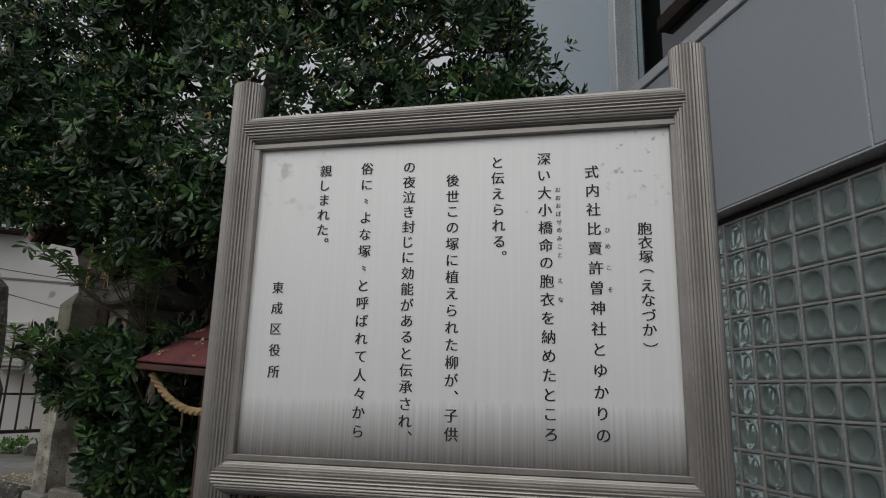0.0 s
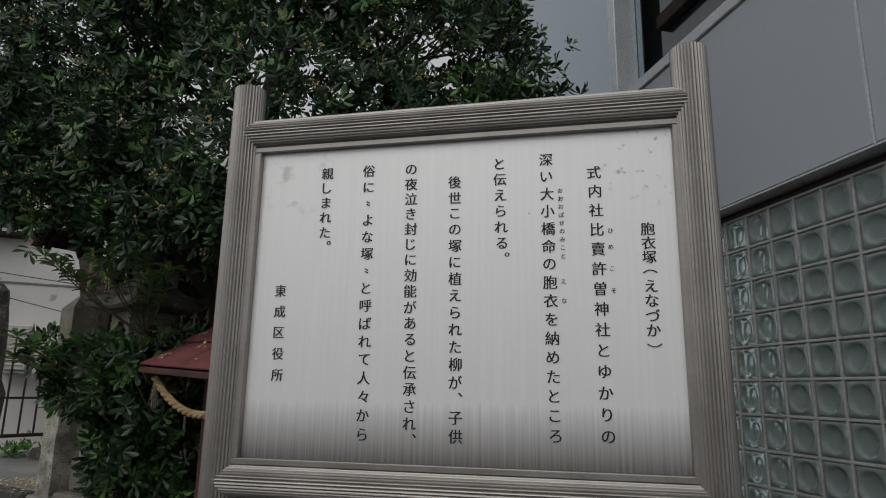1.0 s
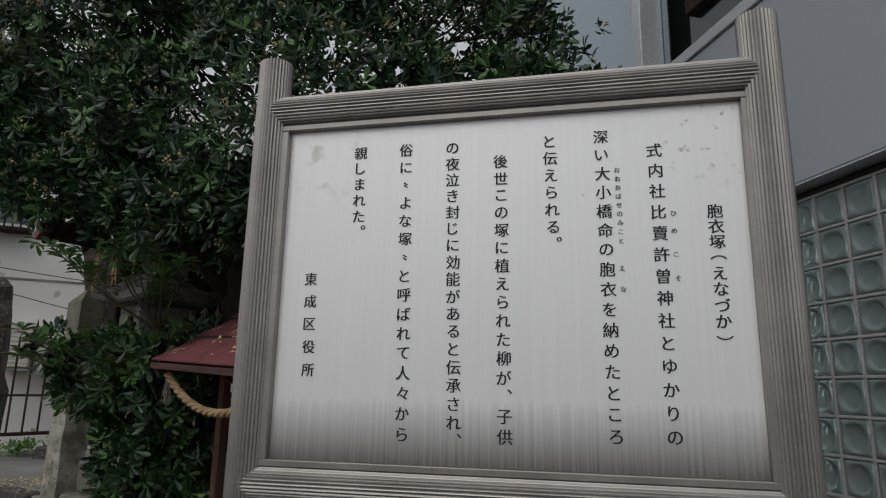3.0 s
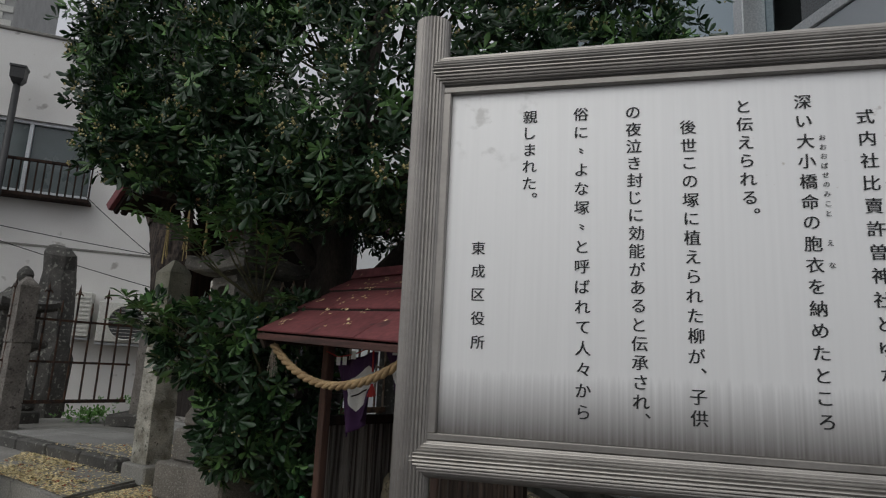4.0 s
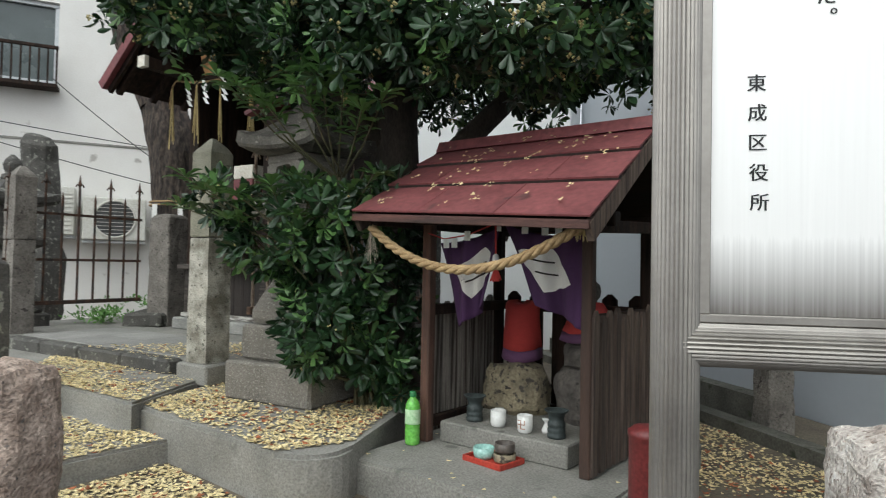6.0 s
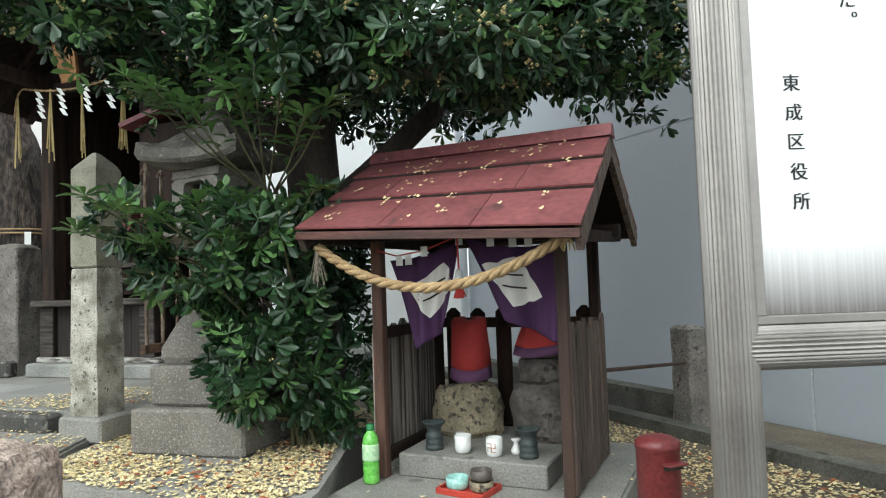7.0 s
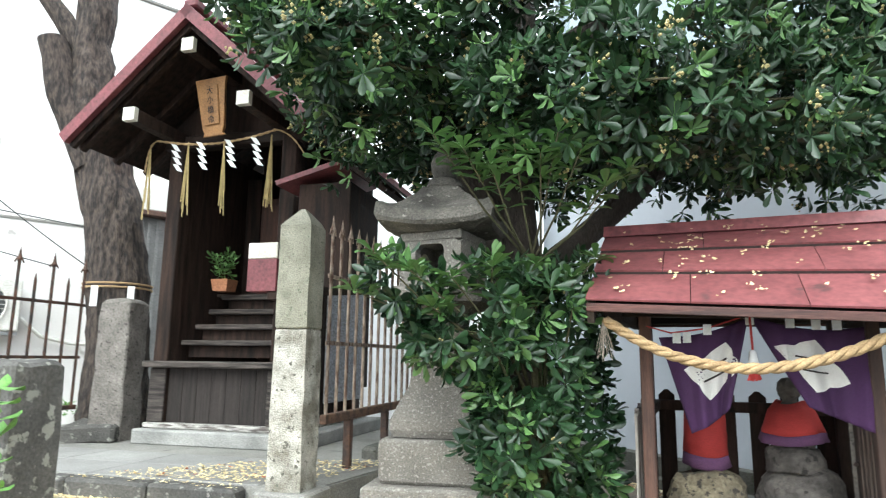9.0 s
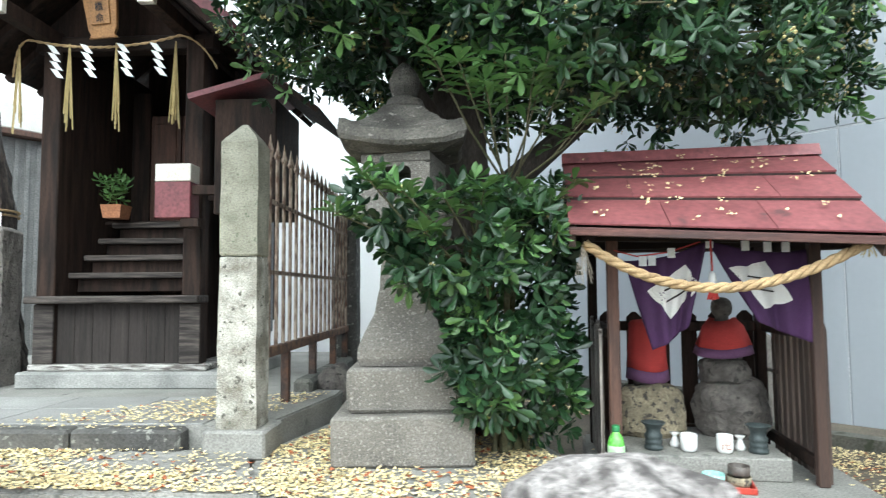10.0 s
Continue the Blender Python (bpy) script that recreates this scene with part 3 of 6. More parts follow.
def air_conditioner(u, z0, w, h, fan):
    x, y = old_xy(u + w / 2, -0.2)
    ac = thing("air_conditioner", x, y, z0, OLD[2], "ivory outdoor air conditioner unit on the plaster wall", "air conditioner", "air conditioners")
    part("casing", boxed(-w / 2, w / 2, -0.14, 0.14, z0, z0 + h, 0.012), M_ACWHITE, ac)
    part("bracket", boxed(-w / 2, w / 2, -0.1, 0.19, z0 - 0.04, z0 - 0.003, 0.004), M_ALU, ac)
    if fan:
        part("fan_ring", tube(bmesh.new(), [(0.0 + 0.235 * math.cos(a), -0.150, z0 + h / 2 + 0.235 * math.sin(a)) for a in (radians(15 * k) for k in range(25))], 0.012, 8, False), M_ACWHITE, ac)
        b = bmesh.new()
        lathe(b, [(0.0, 0.0), (0.23, 0.0), (0.23, 0.006), (0.0, 0.006)], sides=28)
        bmesh.ops.transform(b, matrix=pose(0.0, -0.143, z0 + h / 2, 90), verts=b.verts)
        part("grille", b, M_MESH, ac)
        for k in range(-4, 5):
            q = 0.22 * math.sqrt(1 - (k / 5.2) ** 2)
            part("grille_wire", boxed(-q, q, -0.158, -0.152, z0 + h / 2 + k * 0.046 - 0.003, z0 + h / 2 + k * 0.046 + 0.003, 0), M_ACWHITE, ac)
    else:
        for k in range(9):
            part("louvre", boxed(-w / 2 + 0.03, w / 2 - 0.03, -0.150, -0.141, z0 + 0.06 + k * (h - 0.1) / 9, z0 + 0.085 + k * (h - 0.1) / 9, 0.003), M_ACWHITE, ac)


air_conditioner(-0.372, 1.71, 0.31, 0.60, False)
air_conditioner(0.03, 1.66, 0.72, 0.54, True)
vp = thing("vent_plate", *old_xy(-1.02, -0.02), 2.0, OLD[2], "round white vent plate on the plaster wall", "vent")
b = lathe(bmesh.new(), [(0.02, 0.0), (0.085, 0.0), (0.085, 0.012), (0.06, 0.022), (0.02, 0.024)], sides=24)
bmesh.ops.transform(b, matrix=pose(0, 0.018, 2.0, 90), verts=b.verts)
part("plate", b, M_ACWHITE, vp, smooth=True)
tk = thing("cable_trunking", *old_xy(-1.2, -0.03), 1.3, OLD[2], "cream plastic trunking along the plaster wall", "trunking")
part("level_run", boxed(-1.6, 0.42, -0.025, 0.028, 1.86, 1.93, 0.008), M_ACWHITE, tk)
part("drop", boxed(0.27, 0.34, -0.03, 0.028, 1.3, 1.858, 0.008), M_ACWHITE, tk)
shed = thing("garden_shed", *old_xy(2.35, -0.45), Z_YARD, OLD[2], "low grey shed with a cream fascia behind the shrine", "shed")
part("wall", boxed(-0.75, 0.75, -0.3, 0.42, Z_YARD, 2.98, 0.01), M_SHED, shed)
for k in range(15):
    part("slat", boxed(-0.74 + k * 0.1, -0.70 + k * 0.1, -0.32, -0.302, Z_YARD, 2.95, 0.003), M_SHED, shed)
part("eave", boxed(-0.8, 0.8, -0.42, 0.42, 2.984, 3.04, 0.006), M_POSTWOOD, shed, "brown eave edge")
part("fascia", boxed(-0.8, 0.8, -0.40, 0.42, 3.044, 3.30, 0.01), M_ACWHITE, shed, "cream fascia")
hose = thing("drain_hose", *old_xy(0.75, -0.06), 1.25, OLD[2], "ivory drain hose looped on the plaster wall", "hose")
part("hose", tube(bmesh.new(), [(0, 0, 1.85), (0.25, -0.02, 1.62), (0.55, -0.02, 1.55), (1.4, -0.02, 1.52), (2.4, -0.02, 1.50)], 0.022, 8), M_ACWHITE, hose, smooth=True)
mb = thing("meter_box", *old_xy(1.55, -0.06), 2.45, OLD[2], "small grey cable box on the plaster wall", "cable box")
part("casing", boxed(-0.06, 0.06, -0.06, 0.055, 2.45, 2.72, 0.01), M_VASE, mb)
part("gland", tube(bmesh.new(), [(0.0, 0.0, 2.72), (0.02, 0.0, 2.80), (0.14, 0.0, 2.82)], 0.012, 6), M_PIPE, mb)
for k, (a, b) in enumerate((((-3.0, 3.4), (1.0, 2.35)), ((-2.6, 3.25), (2.4, 2.75)), ((-0.33, 3.6), (1.6, 2.2)))):
    b2 = bmesh.new()
    pts = []
    for i in range(13):
        t = i / 12
        x, y = old_xy(a[0] + (b[0] - a[0]) * t, -0.5)
        pts.append((x, y, a[1] + (b[1] - a[1]) * t - 0.25 * t * (1 - t)))
    tube(b2, pts, 0.006, 5)
    solo("overhead_cable", b2, M_PIPE, "thin black overhead cable along the plaster house", "cable", "cables")

# ---- kerb, stone posts and stones ----
kx = [grey_xy(u, 0.62) for u in (-2.6, 3.2)]
bm = bmesh.new()
d = Vector((kx[1][0] - kx[0][0], kx[1][1] - kx[0][1], 0))
slab(bm, (*kx[0], 0.63), (*kx[1], 0.63), (-d.y, d.x, 0), 0.11, 0.25)
solo("kerb", bm, M_MOSSY, "narrow mossy concrete kerb along the grey building", "kerb", kind="structure")
bm = bmesh.new()
a, b = grey_xy(0.36, 0.44), grey_xy(3.2, 0.44)
slab(bm, (*a, 0.75), (*b, 0.75), (-d.y, d.x, 0), 0.12, 0.40)
solo("low_wall", bm, M_MOSSY, "low weathered concrete wall beside the grey building", "wall", kind="structure")


def stone_post(x, y, z0, z1, w, turn, mat, label, seed, top=0.02, name="stone_post"):
    b = lathe(bmesh.new(), [(w * 0.53, z0), (w * 0.52, z0 + 0.05), (w * 0.50, (z0 + z1) / 2), (w * 0.48, z1 - top), (w * 0.40, z1 - top * 0.3), (w * 0.25, z1)], square=True)
    rough_up(b, w * 0.05, 14, 3, seed)
    bmesh.ops.bevel(b, geom=[e for e in b.edges if e.calc_face_angle(0) > 0.9], offset=w * 0.04, segments=1, affect="EDGES")
    t = thing(name, x, y, z0, turn, label, "stone post")
    part("shaft", b, mat, t)
    return t


stone_post(-0.135, 4.03, Z_YARD, 1.145, 0.142, 20, M_POSTSTONE, "square grey granite post beside the grey wall", 3)
stone_post(-3.965, 2.94, Z_YARD, 1.41, 0.20, -24, M_DARKSTONE, "dark weathered square stone post by the steps", 5)
x, y = shrine_xy(-1.85, 1.10)
stone_post(x, y, Z_PLATFORM - 0.02, 1.81, 0.23, -12, M_POSTSTONE, "thick grey stone post beside the shrine", 7, 0.03)
x, y = shrine_xy(-1.85, 1.07)
solo("footing_stone", rough_up(boxed(x - 0.24, x + 0.10, y - 0.20, y + 0.12, Z_PLATFORM - 0.012, Z_PLATFORM + 0.115, 0.02), 0.035, 5, 2, 4), M_DARKSTONE, "dark rough footing stone by the shrine", "stone")
x, y = shrine_xy(0.08, 2.2)
stone_post(x, y, 0.72, 2.02, 0.17, -20, M_DARKSTONE, "dark square post at the end of the iron fence", 9)
x, y = shrine_xy(-4.1, 1.15)
b = lathe(bmesh.new(), [(0.26, Z_YARD), (0.27, 1.0), (0.23, 1.6), (0.18, 2.3), (0.165, 2.6), (0.12, 2.69), (0.05, 2.71)], sides=9)
rough_up(b, 0.05, 4, 2, 11)
t = thing("standing_stone", x, y, Z_YARD, 10, "tall dark rounded standing stone behind the fence", "standing stone")
part("shaft", b, M_DARKSTONE, t)
rod_a, rod_b = hut_xy(0.76, 0.45), (-0.16, 4.0)
solo("iron_rod", tube(bmesh.new(), [(*rod_a, 1.05), (*rod_b, 0.94)], 0.009, 8), M_IRON, "thin rusty iron rod between hut and stone post", "rod")


def boulder(x, y, z1, w, d_, turn, seed, mat, label):
    """A split granite bollard with a broken, uneven top."""
    b = lathe(bmesh.new(), [(0.50, 0.0), (0.52, 0.3), (0.50, 0.6), (0.495, 0.90), (0.475, 0.96), (0.40, 0.985), (0.16, 1.0)], square=True)
    h = z1 - Z_STREET
    bmesh.ops.subdivide_edges(b, edges=b.edges, cuts=9, use_grid_fill=True)
    off = Vector((seed * 2.3, seed, 0))
    for v in b.verts:
        p = Vector((v.co.x * w, v.co.y * d_, v.co.z * h))
        rr = math.hypot(v.co.x, v.co.y)
        if rr > 0.60:
            p.xy *= 0.60 / rr * 1.0 + 0.0
        p += noise.noise_vector(p * 7 + off) * 0.016 + noise.noise_vector(p * 24 + off) * 0.007 + noise.noise_vector(p * 60 + off) * 0.003
        v.co = p + Vector((0, 0, Z_STREET))
    t = thing("boulder", x, y, Z_STREET, turn, label, "boulder", "bollard stones")
    part("stone", b, mat, t)


boulder(-2.864, 1.30, 1.256, 0.178, 0.15, 12, 1, M_BOULDER_DARK, "rough mottled dark and white granite bollard stone")
boulder(-2.187, 1.31, 1.247, 0.203, 0.15, -6, 2, M_BOULDER, "rough pinkish brown granite bollard stone with a split top")
boulder(-0.745, 1.33, 1.208, 0.185, 0.19, 4, 3, M_BOULDER_PALE, "pale whitish granite bollard stone with a flat top")

# ---- notice board ----
SX0, SX1, SZ0, SZ1, SY = -0.911, 0.342, 1.336, 2.273, 1.805
PX0, PX1, PR = -0.978, 0.401, 0.051
board = thing("notice_board", (PX0 + PX1) / 2, SY, Z_STREET, 0, "brushed steel notice board with ribbed posts and black writing", "notice board")
BX = (PX0 + PX1) / 2


def ribbed(p, q, r, ribs=30):
    """A tube with rounded flutes all round."""
    b = bmesh.new()
    p, q = Vector(p), Vector(q)
    dd = (q - p).normalized()
    sd = Vector((0, 1, 0))
    up = dd.cross(sd)
    n = ribs * 4
    rings = []
    for c in (p, q):
        rings.append([b.verts.new(c + (sd * math.cos(a) + up * math.sin(a)) * (r - 0.0035 * abs(math.cos(a * ribs / 2)) ** 3)) for a in (2 * math.pi * k / n for k in range(n))])
    for k in range(n):
        b.faces.new((rings[0][k], rings[0][(k + 1) % n], rings[1][(k + 1) % n], rings[1][k]))
    b.faces.new(rings[0][::-1])
    b.faces.new(rings[1])
    return b


for px in (PX0, PX1):
    part("post", ribbed((px - BX, 0, Z_STREET), (px - BX, 0, 2.503), PR), M_STEEL, board)
for z in (2.340, 1.272):
    part("rail", ribbed((PX0 - BX, 0, z), (PX1 - BX, 0, z), 0.0485), M_STEEL, board)
for x0, x1, z0, z1 in ((SX0 - 0.024, SX0, SZ0, SZ1), (SX1, SX1 + 0.024, SZ0, SZ1), (SX0 - 0.024, SX1 + 0.024, SZ1, SZ1 + 0.018), (SX0 - 0.024, SX1 + 0.024, SZ0 - 0.018, SZ0)):
    part("inner_frame", boxed(x0 - BX, x1 - BX, -0.020, 0.02, z0, z1, 0.002), M_STEEL, board)
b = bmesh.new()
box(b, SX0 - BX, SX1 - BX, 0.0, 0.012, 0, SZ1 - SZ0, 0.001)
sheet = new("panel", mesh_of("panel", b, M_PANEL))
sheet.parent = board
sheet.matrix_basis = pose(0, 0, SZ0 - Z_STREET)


def glyph_mesh(text, size):
    c = bpy.data.curves.new("writing", "FONT")
    c.body, c.size, c.align_x, c.align_y, c.resolution_u, c.offset = text, size, "CENTER", "CENTER", 3, 0.0
    o = bpy.data.objects.new("writing", c)
    scene.collection.objects.link(o)
    dg = bpy.context.evaluated_depsgraph_get()
    me = bpy.data.meshes.new_from_object(o.evaluated_get(dg))
    bpy.data.objects.remove(o)
    return me


def write_column(text, x0, z0, x1, z1, size, parent, y=-0.0015, x_off=BX, z_off=Z_STREET):
    """One upright column of writing, from its first to its last sign."""
    size *= 0.89
    n, made = max(1, len(text) - 1), []
    for i, ch in enumerate(text):
        b = bmesh.new()
        me = glyph_mesh(ch, size)
        if len(me.vertices):
            co = np.array([v.co[:] for v in me.vertices])
            mid = (co.max(0) + co.min(0)) / 2
            if ch in "。、":
                mid = mid - np.array((0.35, 0.35, 0)) * size
            m = Matrix.Translation((x0 + (x1 - x0) * i / n - x_off, y, z0 + (z1 - z0) * i / n)) @ Matrix.Rotation(math.pi / 2, 4, "X") @ Matrix.Translation(-Vector(mid))
            me.transform(Matrix.Translation((-size * 0.017, 0, 0)) @ m)
            b.from_mesh(me)
            me.transform(Matrix.Translation((size * 0.034, -0.0003, 0)))
            b.from_mesh(me)
        bpy.data.meshes.remove(me)
        made.append(part("character", b, M_INK, parent))
    return made


for text, x0, z0, x1, z1, size in (
        ("胞衣塚︵えなづか︶", 0.264, 1.979, 0.266, 1.661, 0.0439),
        ("式内社比賣許曽神社とゆかりの", 0.126, 2.150, 0.138, 1.424, 0.0459),
        ("深い大小橋命の胞衣を納めたところ", -0.009, 2.197, 0.002, 1.422, 0.0459),
        ("と伝えられる。", -0.145, 2.193, -0.138, 1.904, 0.0459),
        ("後世この塚に植えられた柳が、子供", -0.279, 2.144, -0.269, 1.413, 0.0459),
        ("の夜泣き封じに効能があると伝承され、", -0.415, 2.192, -0.4, 1.397, 0.0459),
        ("俗に〝よな塚〟と呼ばれて人々から", -0.55, 2.195, -0.538, 1.411, 0.0459),
        ("親しまれた。", -0.687, 2.195, -0.685, 1.957, 0.0459),
        ("東成区役所", -0.819, 1.826, -0.812, 1.573, 0.0439),
        ("おおおばせのみこと", 0.03, 2.101, 0.034, 1.909, 0.0184),
        ("ひ", 0.165, 1.977, 0.165, 1.977, 0.0184),
        ("めこそ", 0.164, 1.931, 0.167, 1.809, 0.0184),
        ("えな", 0.033, 1.837, 0.034, 1.783, 0.0184)):
    write_column(text, x0, z0, x1, z1, size, board)
# ---- the small hut with the stone figures ----
bm = prism(bmesh.new(), [hut_xy(u, v) for u, v in ((-0.05, -0.36), (0.93, -0.36), (0.93, 0.80), (-0.05, 0.80))], Z_STREET, Z_HUT, 0.012)
solo("hut_base", bm, M_CONCRETE, "low grey concrete base under the small hut", "plinth", kind="structure")
hut = thing("wayside_hut", HUT[0], HUT[1], Z_HUT, HUT[2], "small open wooden hut with a faded red sheet roof", "hut")
RU0, RU1, E_V, R_V, E_Z, R_Z = -0.135, 0.905, -0.275, 0.313, 1.625, 1.975


def sag(b):
    """The old roof hangs a little towards its right front corner."""
    for v in b.verts:
        v.co.z -= 0.055 * (v.co.x - RU0) / (RU1 - RU0) * max(0.0, min(1.0, (R_V - v.co.y) / (R_V - E_V)))
    return b


for u, v, w in ((0.038, 0.02, 0.022), (0.765, 0.02, 0.020), (0.0, 0.62, 0.022), (0.75, 0.62, 0.022)):
    top = 1.62 if v < 0.3 else 1.66
    part("post", boxed(u - w, u + w, v - w, v + w, Z_HUT, top, 0.004), (M_POSTWOOD if u < 0.5 else M_DARKPOST) if v < 0.3 else M_WOOD, hut, "red-brown corner post" if v < 0.3 and u < 0.5 else "")
for v, z in ((0.02, 1.60), (0.62, 1.60)):
    part("beam", sag(boxed(-0.10, 0.87, v - 0.025, v + 0.025, z, z + 0.05, 0.004)), M_WOOD_H, hut)
for u in (-0.06, 0.82):
    part("tie_beam", sag(boxed(u - 0.02, u + 0.02, -0.22, 0.82, 1.585, 1.63, 0.004)), M_WOOD, hut)
part("ridge_beam", boxed(-0.12, 0.89, R_V - 0.02, R_V + 0.02, R_Z - 0.09, R_Z - 0.04, 0.003), M_WOOD_H, hut)
seams = (0.0, 0.36, 0.68, 1.0)
cuts = ((0.33, 0.66), (0.24, 0.74), (0.38,))
for side in (1, -1):
    for k in range(3):
        t0, t1 = seams[k], seams[k + 1]
        us = (RU0, *[RU0 + c * (RU1 - RU0) for c in cuts[k]], RU1)
        for ua, ub in zip(us, us[1:]):
            lift = 0.019
            va, vb = E_V + (R_V - E_V) * t0, E_V + (R_V - E_V) * (t1 + (0.03 if k < 2 else 0))
            za, zb = E_Z + (R_Z - E_Z) * t0 + lift, E_Z + (R_Z - E_Z) * (t1 + (0.03 if k < 2 else 0)) - 0.002
            if side < 0:
                va, vb = 2 * R_V - va, 2 * R_V - vb
            b = slab(bmesh.new(), (ua + 0.0015, va, za), (ub - 0.0015, va, za), (0, vb - va, zb - za), math.hypot(vb - va, zb - za), 0.007)
            part("roof_sheet", sag(b), M_ROOFRED, hut)
        # dark strip under the course edge, painting in the shadow of the gap
        if k:
            va = E_V + (R_V - E_V) * t0
            za = E_Z + (R_Z - E_Z) * t0 + lift - 0.0075
            vq = va + 0.004
            b = slab(bmesh.new(), (RU0 + 0.003, vq if side > 0 else 2 * R_V - vq, za), (RU1 - 0.003, vq if side > 0 else 2 * R_V - vq, za), (0, side * (R_V - E_V), R_Z - E_Z), 0.03, 0.012)
            part("seam_shade", sag(b), M_GAPSHADE_TRIM, hut)
    for ub in (RU0 + 0.002, RU1 - 0.026):
        va, vb = (E_V + 0.005, R_V) if side > 0 else (2 * R_V - E_V - 0.005, R_V)
        b = slab(bmesh.new(), (ub, va, E_Z - 0.008), (ub + 0.024, va, E_Z - 0.008), (0, vb - va, R_Z - E_Z), math.hypot(vb - va, R_Z - E_Z), 0.065)
        part("bargeboard", sag(b), M_PICKET, hut)
    vv = E_V if side > 0 else 2 * R_V - E_V
    part("eave_board", sag(boxed(RU0 + 0.004, RU1 - 0.004, min(vv, vv + side * 0.02), max(vv, vv + side * 0.02), E_Z - 0.025, E_Z + 0.004, 0.002)), M_EAVE, hut)
    b = slab(bmesh.new(), (RU0 + 0.03, E_V + 0.02 if side > 0 else 2 * R_V - E_V - 0.02, E_Z - 0.008), (RU1 - 0.03, E_V + 0.02 if side > 0 else 2 * R_V - E_V - 0.02, E_Z - 0.008), (0, side * (R_V - E_V - 0.02), R_Z - E_Z), 0.66, 0.010)
    part("roof_boarding", sag(b), M_WOOD_H, hut)
b = bmesh.new()
prof = [(-0.045, -0.028), (-0.020, 0.022), (0.020, 0.022), (0.045, -0.028)]
lo = [[b.verts.new((u, R_V + a, R_Z + 0.012 + h)) for a, h in prof] for u in (RU0 - 0.004, RU1 + 0.006)]
for k in range(3):
    b.faces.new((lo[0][k], lo[0][k + 1], lo[1][k + 1], lo[1][k]))
b.faces.new(lo[0][::-1])
b.faces.new(lo[1])
b.faces.new((lo[0][0], lo[1][0], lo[1][3], lo[0][3]))
part("ridge_cap", b, M_ROOFRED, hut)


def picket(parent, u, v, w, t, z0, z1, along, mat, pointed=True):
    """An upright board with a pointed or worn head; along: 'u' or 'v' is its broad side."""
    b = bmesh.new()
    pr = [(-w / 2, z0), (w / 2, z0), (w / 2, z1 - 0.025), (w * 0.12, z1), (-w * 0.12, z1), (-w / 2, z1 - 0.025)]
    f = [[b.verts.new((u + a, v + s * t / 2, h) if along == "u" else (u + s * t / 2, v + a, h)) for a, h in pr] for s in (-1, 1)]
    b.faces.new(f[0])
    b.faces.new(f[1][::-1])
    for k in range(len(pr)):
        b.faces.new((f[0][k], f[1][k], f[1][(k + 1) % len(pr)], f[0][(k + 1) % len(pr)]))
    return part("picket", b, mat, parent)


rnd = random.Random(4)
for i in range(8):
    picket(hut, -0.006 + rnd.uniform(-.004, .004), 0.075 + i * 0.068, 0.060, 0.014, Z_HUT + 0.02, 1.27 + rnd.uniform(-0.02, 0.02), "v", M_STREAKED)
for i in range(9):
    picket(hut, 0.785 + rnd.uniform(-.004, .004), 0.03 + i * 0.065, 0.043, 0.014, Z_HUT + 0.01, 1.27 + rnd.uniform(-0.02, 0.015), "v", M_PICKET)
for i in range(6):
    picket(hut, 0.07 + i * 0.125, 0.655, 0.070, 0.014, Z_HUT + 0.02, 1.305 + rnd.uniform(-0.006, 0.006), "u", M_WOOD)
for u0, u1, v0, v1 in ((0.014, 0.045, 0.05, 0.60), (0.748, 0.777, 0.05, 0.60), (0.0, 0.75, 0.612, 0.645)):
    for z in (1.215, 0.74):
        part("rail", boxed(u0, u1, v0, v1, z, z + 0.045, 0.004), M_WOOD, hut)


def rope(parent, p, mid, q, r, name="straw_rope", strands=3, twist=46.0):
    """Three strands laid round a hanging curve."""
    p, mid, q = Vector(p), Vector(mid), Vector(q)
    ctrl = 2 * mid - (p + q) / 2
    line = []
    for i in range(121):
        t = i / 120
        line.append(p * (1 - t) ** 2 + ctrl * 2 * t * (1 - t) + q * t ** 2)
    b = bmesh.new()
    total = sum((a - c).length for a, c in zip(line, line[1:]))
    for s in range(strands):
        run, pts = 0.0, []
        for i, c in enumerate(line):
            d_ = (line[min(i + 1, 120)] - line[max(i - 1, 0)]).normalized()
            sd = d_.cross(Vector((0, 1, 0))).normalized()
            up = sd.cross(d_)
            a = twist * run + s * 2 * math.pi / strands
            pts.append(c + (sd * math.cos(a) + up * math.sin(a)) * r * 0.52)
            if i < 120:
                run += (line[i + 1] - c).length
        tube(b, pts, r * 0.60, 7)
    return part(name, b, M_ROPE, parent, smooth=True)


def frayed(b, x, y, z, h, n, seed, spread=0.02, thick=0.0015):
    rr = random.Random(seed)
    for _ in range(n):
        dx, dy = rr.uniform(-spread, spread), rr.uniform(-spread, spread) * 0.5
        l_ = h * rr.uniform(0.7, 1.05)
        tube(b, [(x, y, z), (x + dx * 0.4, y + dy * 0.4, z - l_ * 0.4), (x + dx, y + dy, z - l_)], thick, 4)
    return b


garland = thing("sacred_rope", HUT[0], HUT[1], Z_HUT, HUT[2], "thick twisted straw rope hung across the hut's eave", "rope")
rope(garland, (-0.078, -0.215, 1.575), (0.36, -0.215, 1.412), (0.850, -0.215, 1.562), 0.0175)
part("frayed_end", frayed(bmesh.new(), -0.082, -0.215, 1.58, 0.15, 22, 2, 0.032, 0.0007), M_FIBRE, garland)
part("frayed_end", frayed(bmesh.new(), 0.852, -0.215, 1.57, 0.06, 12, 3, 0.03), M_STRAW, garland)


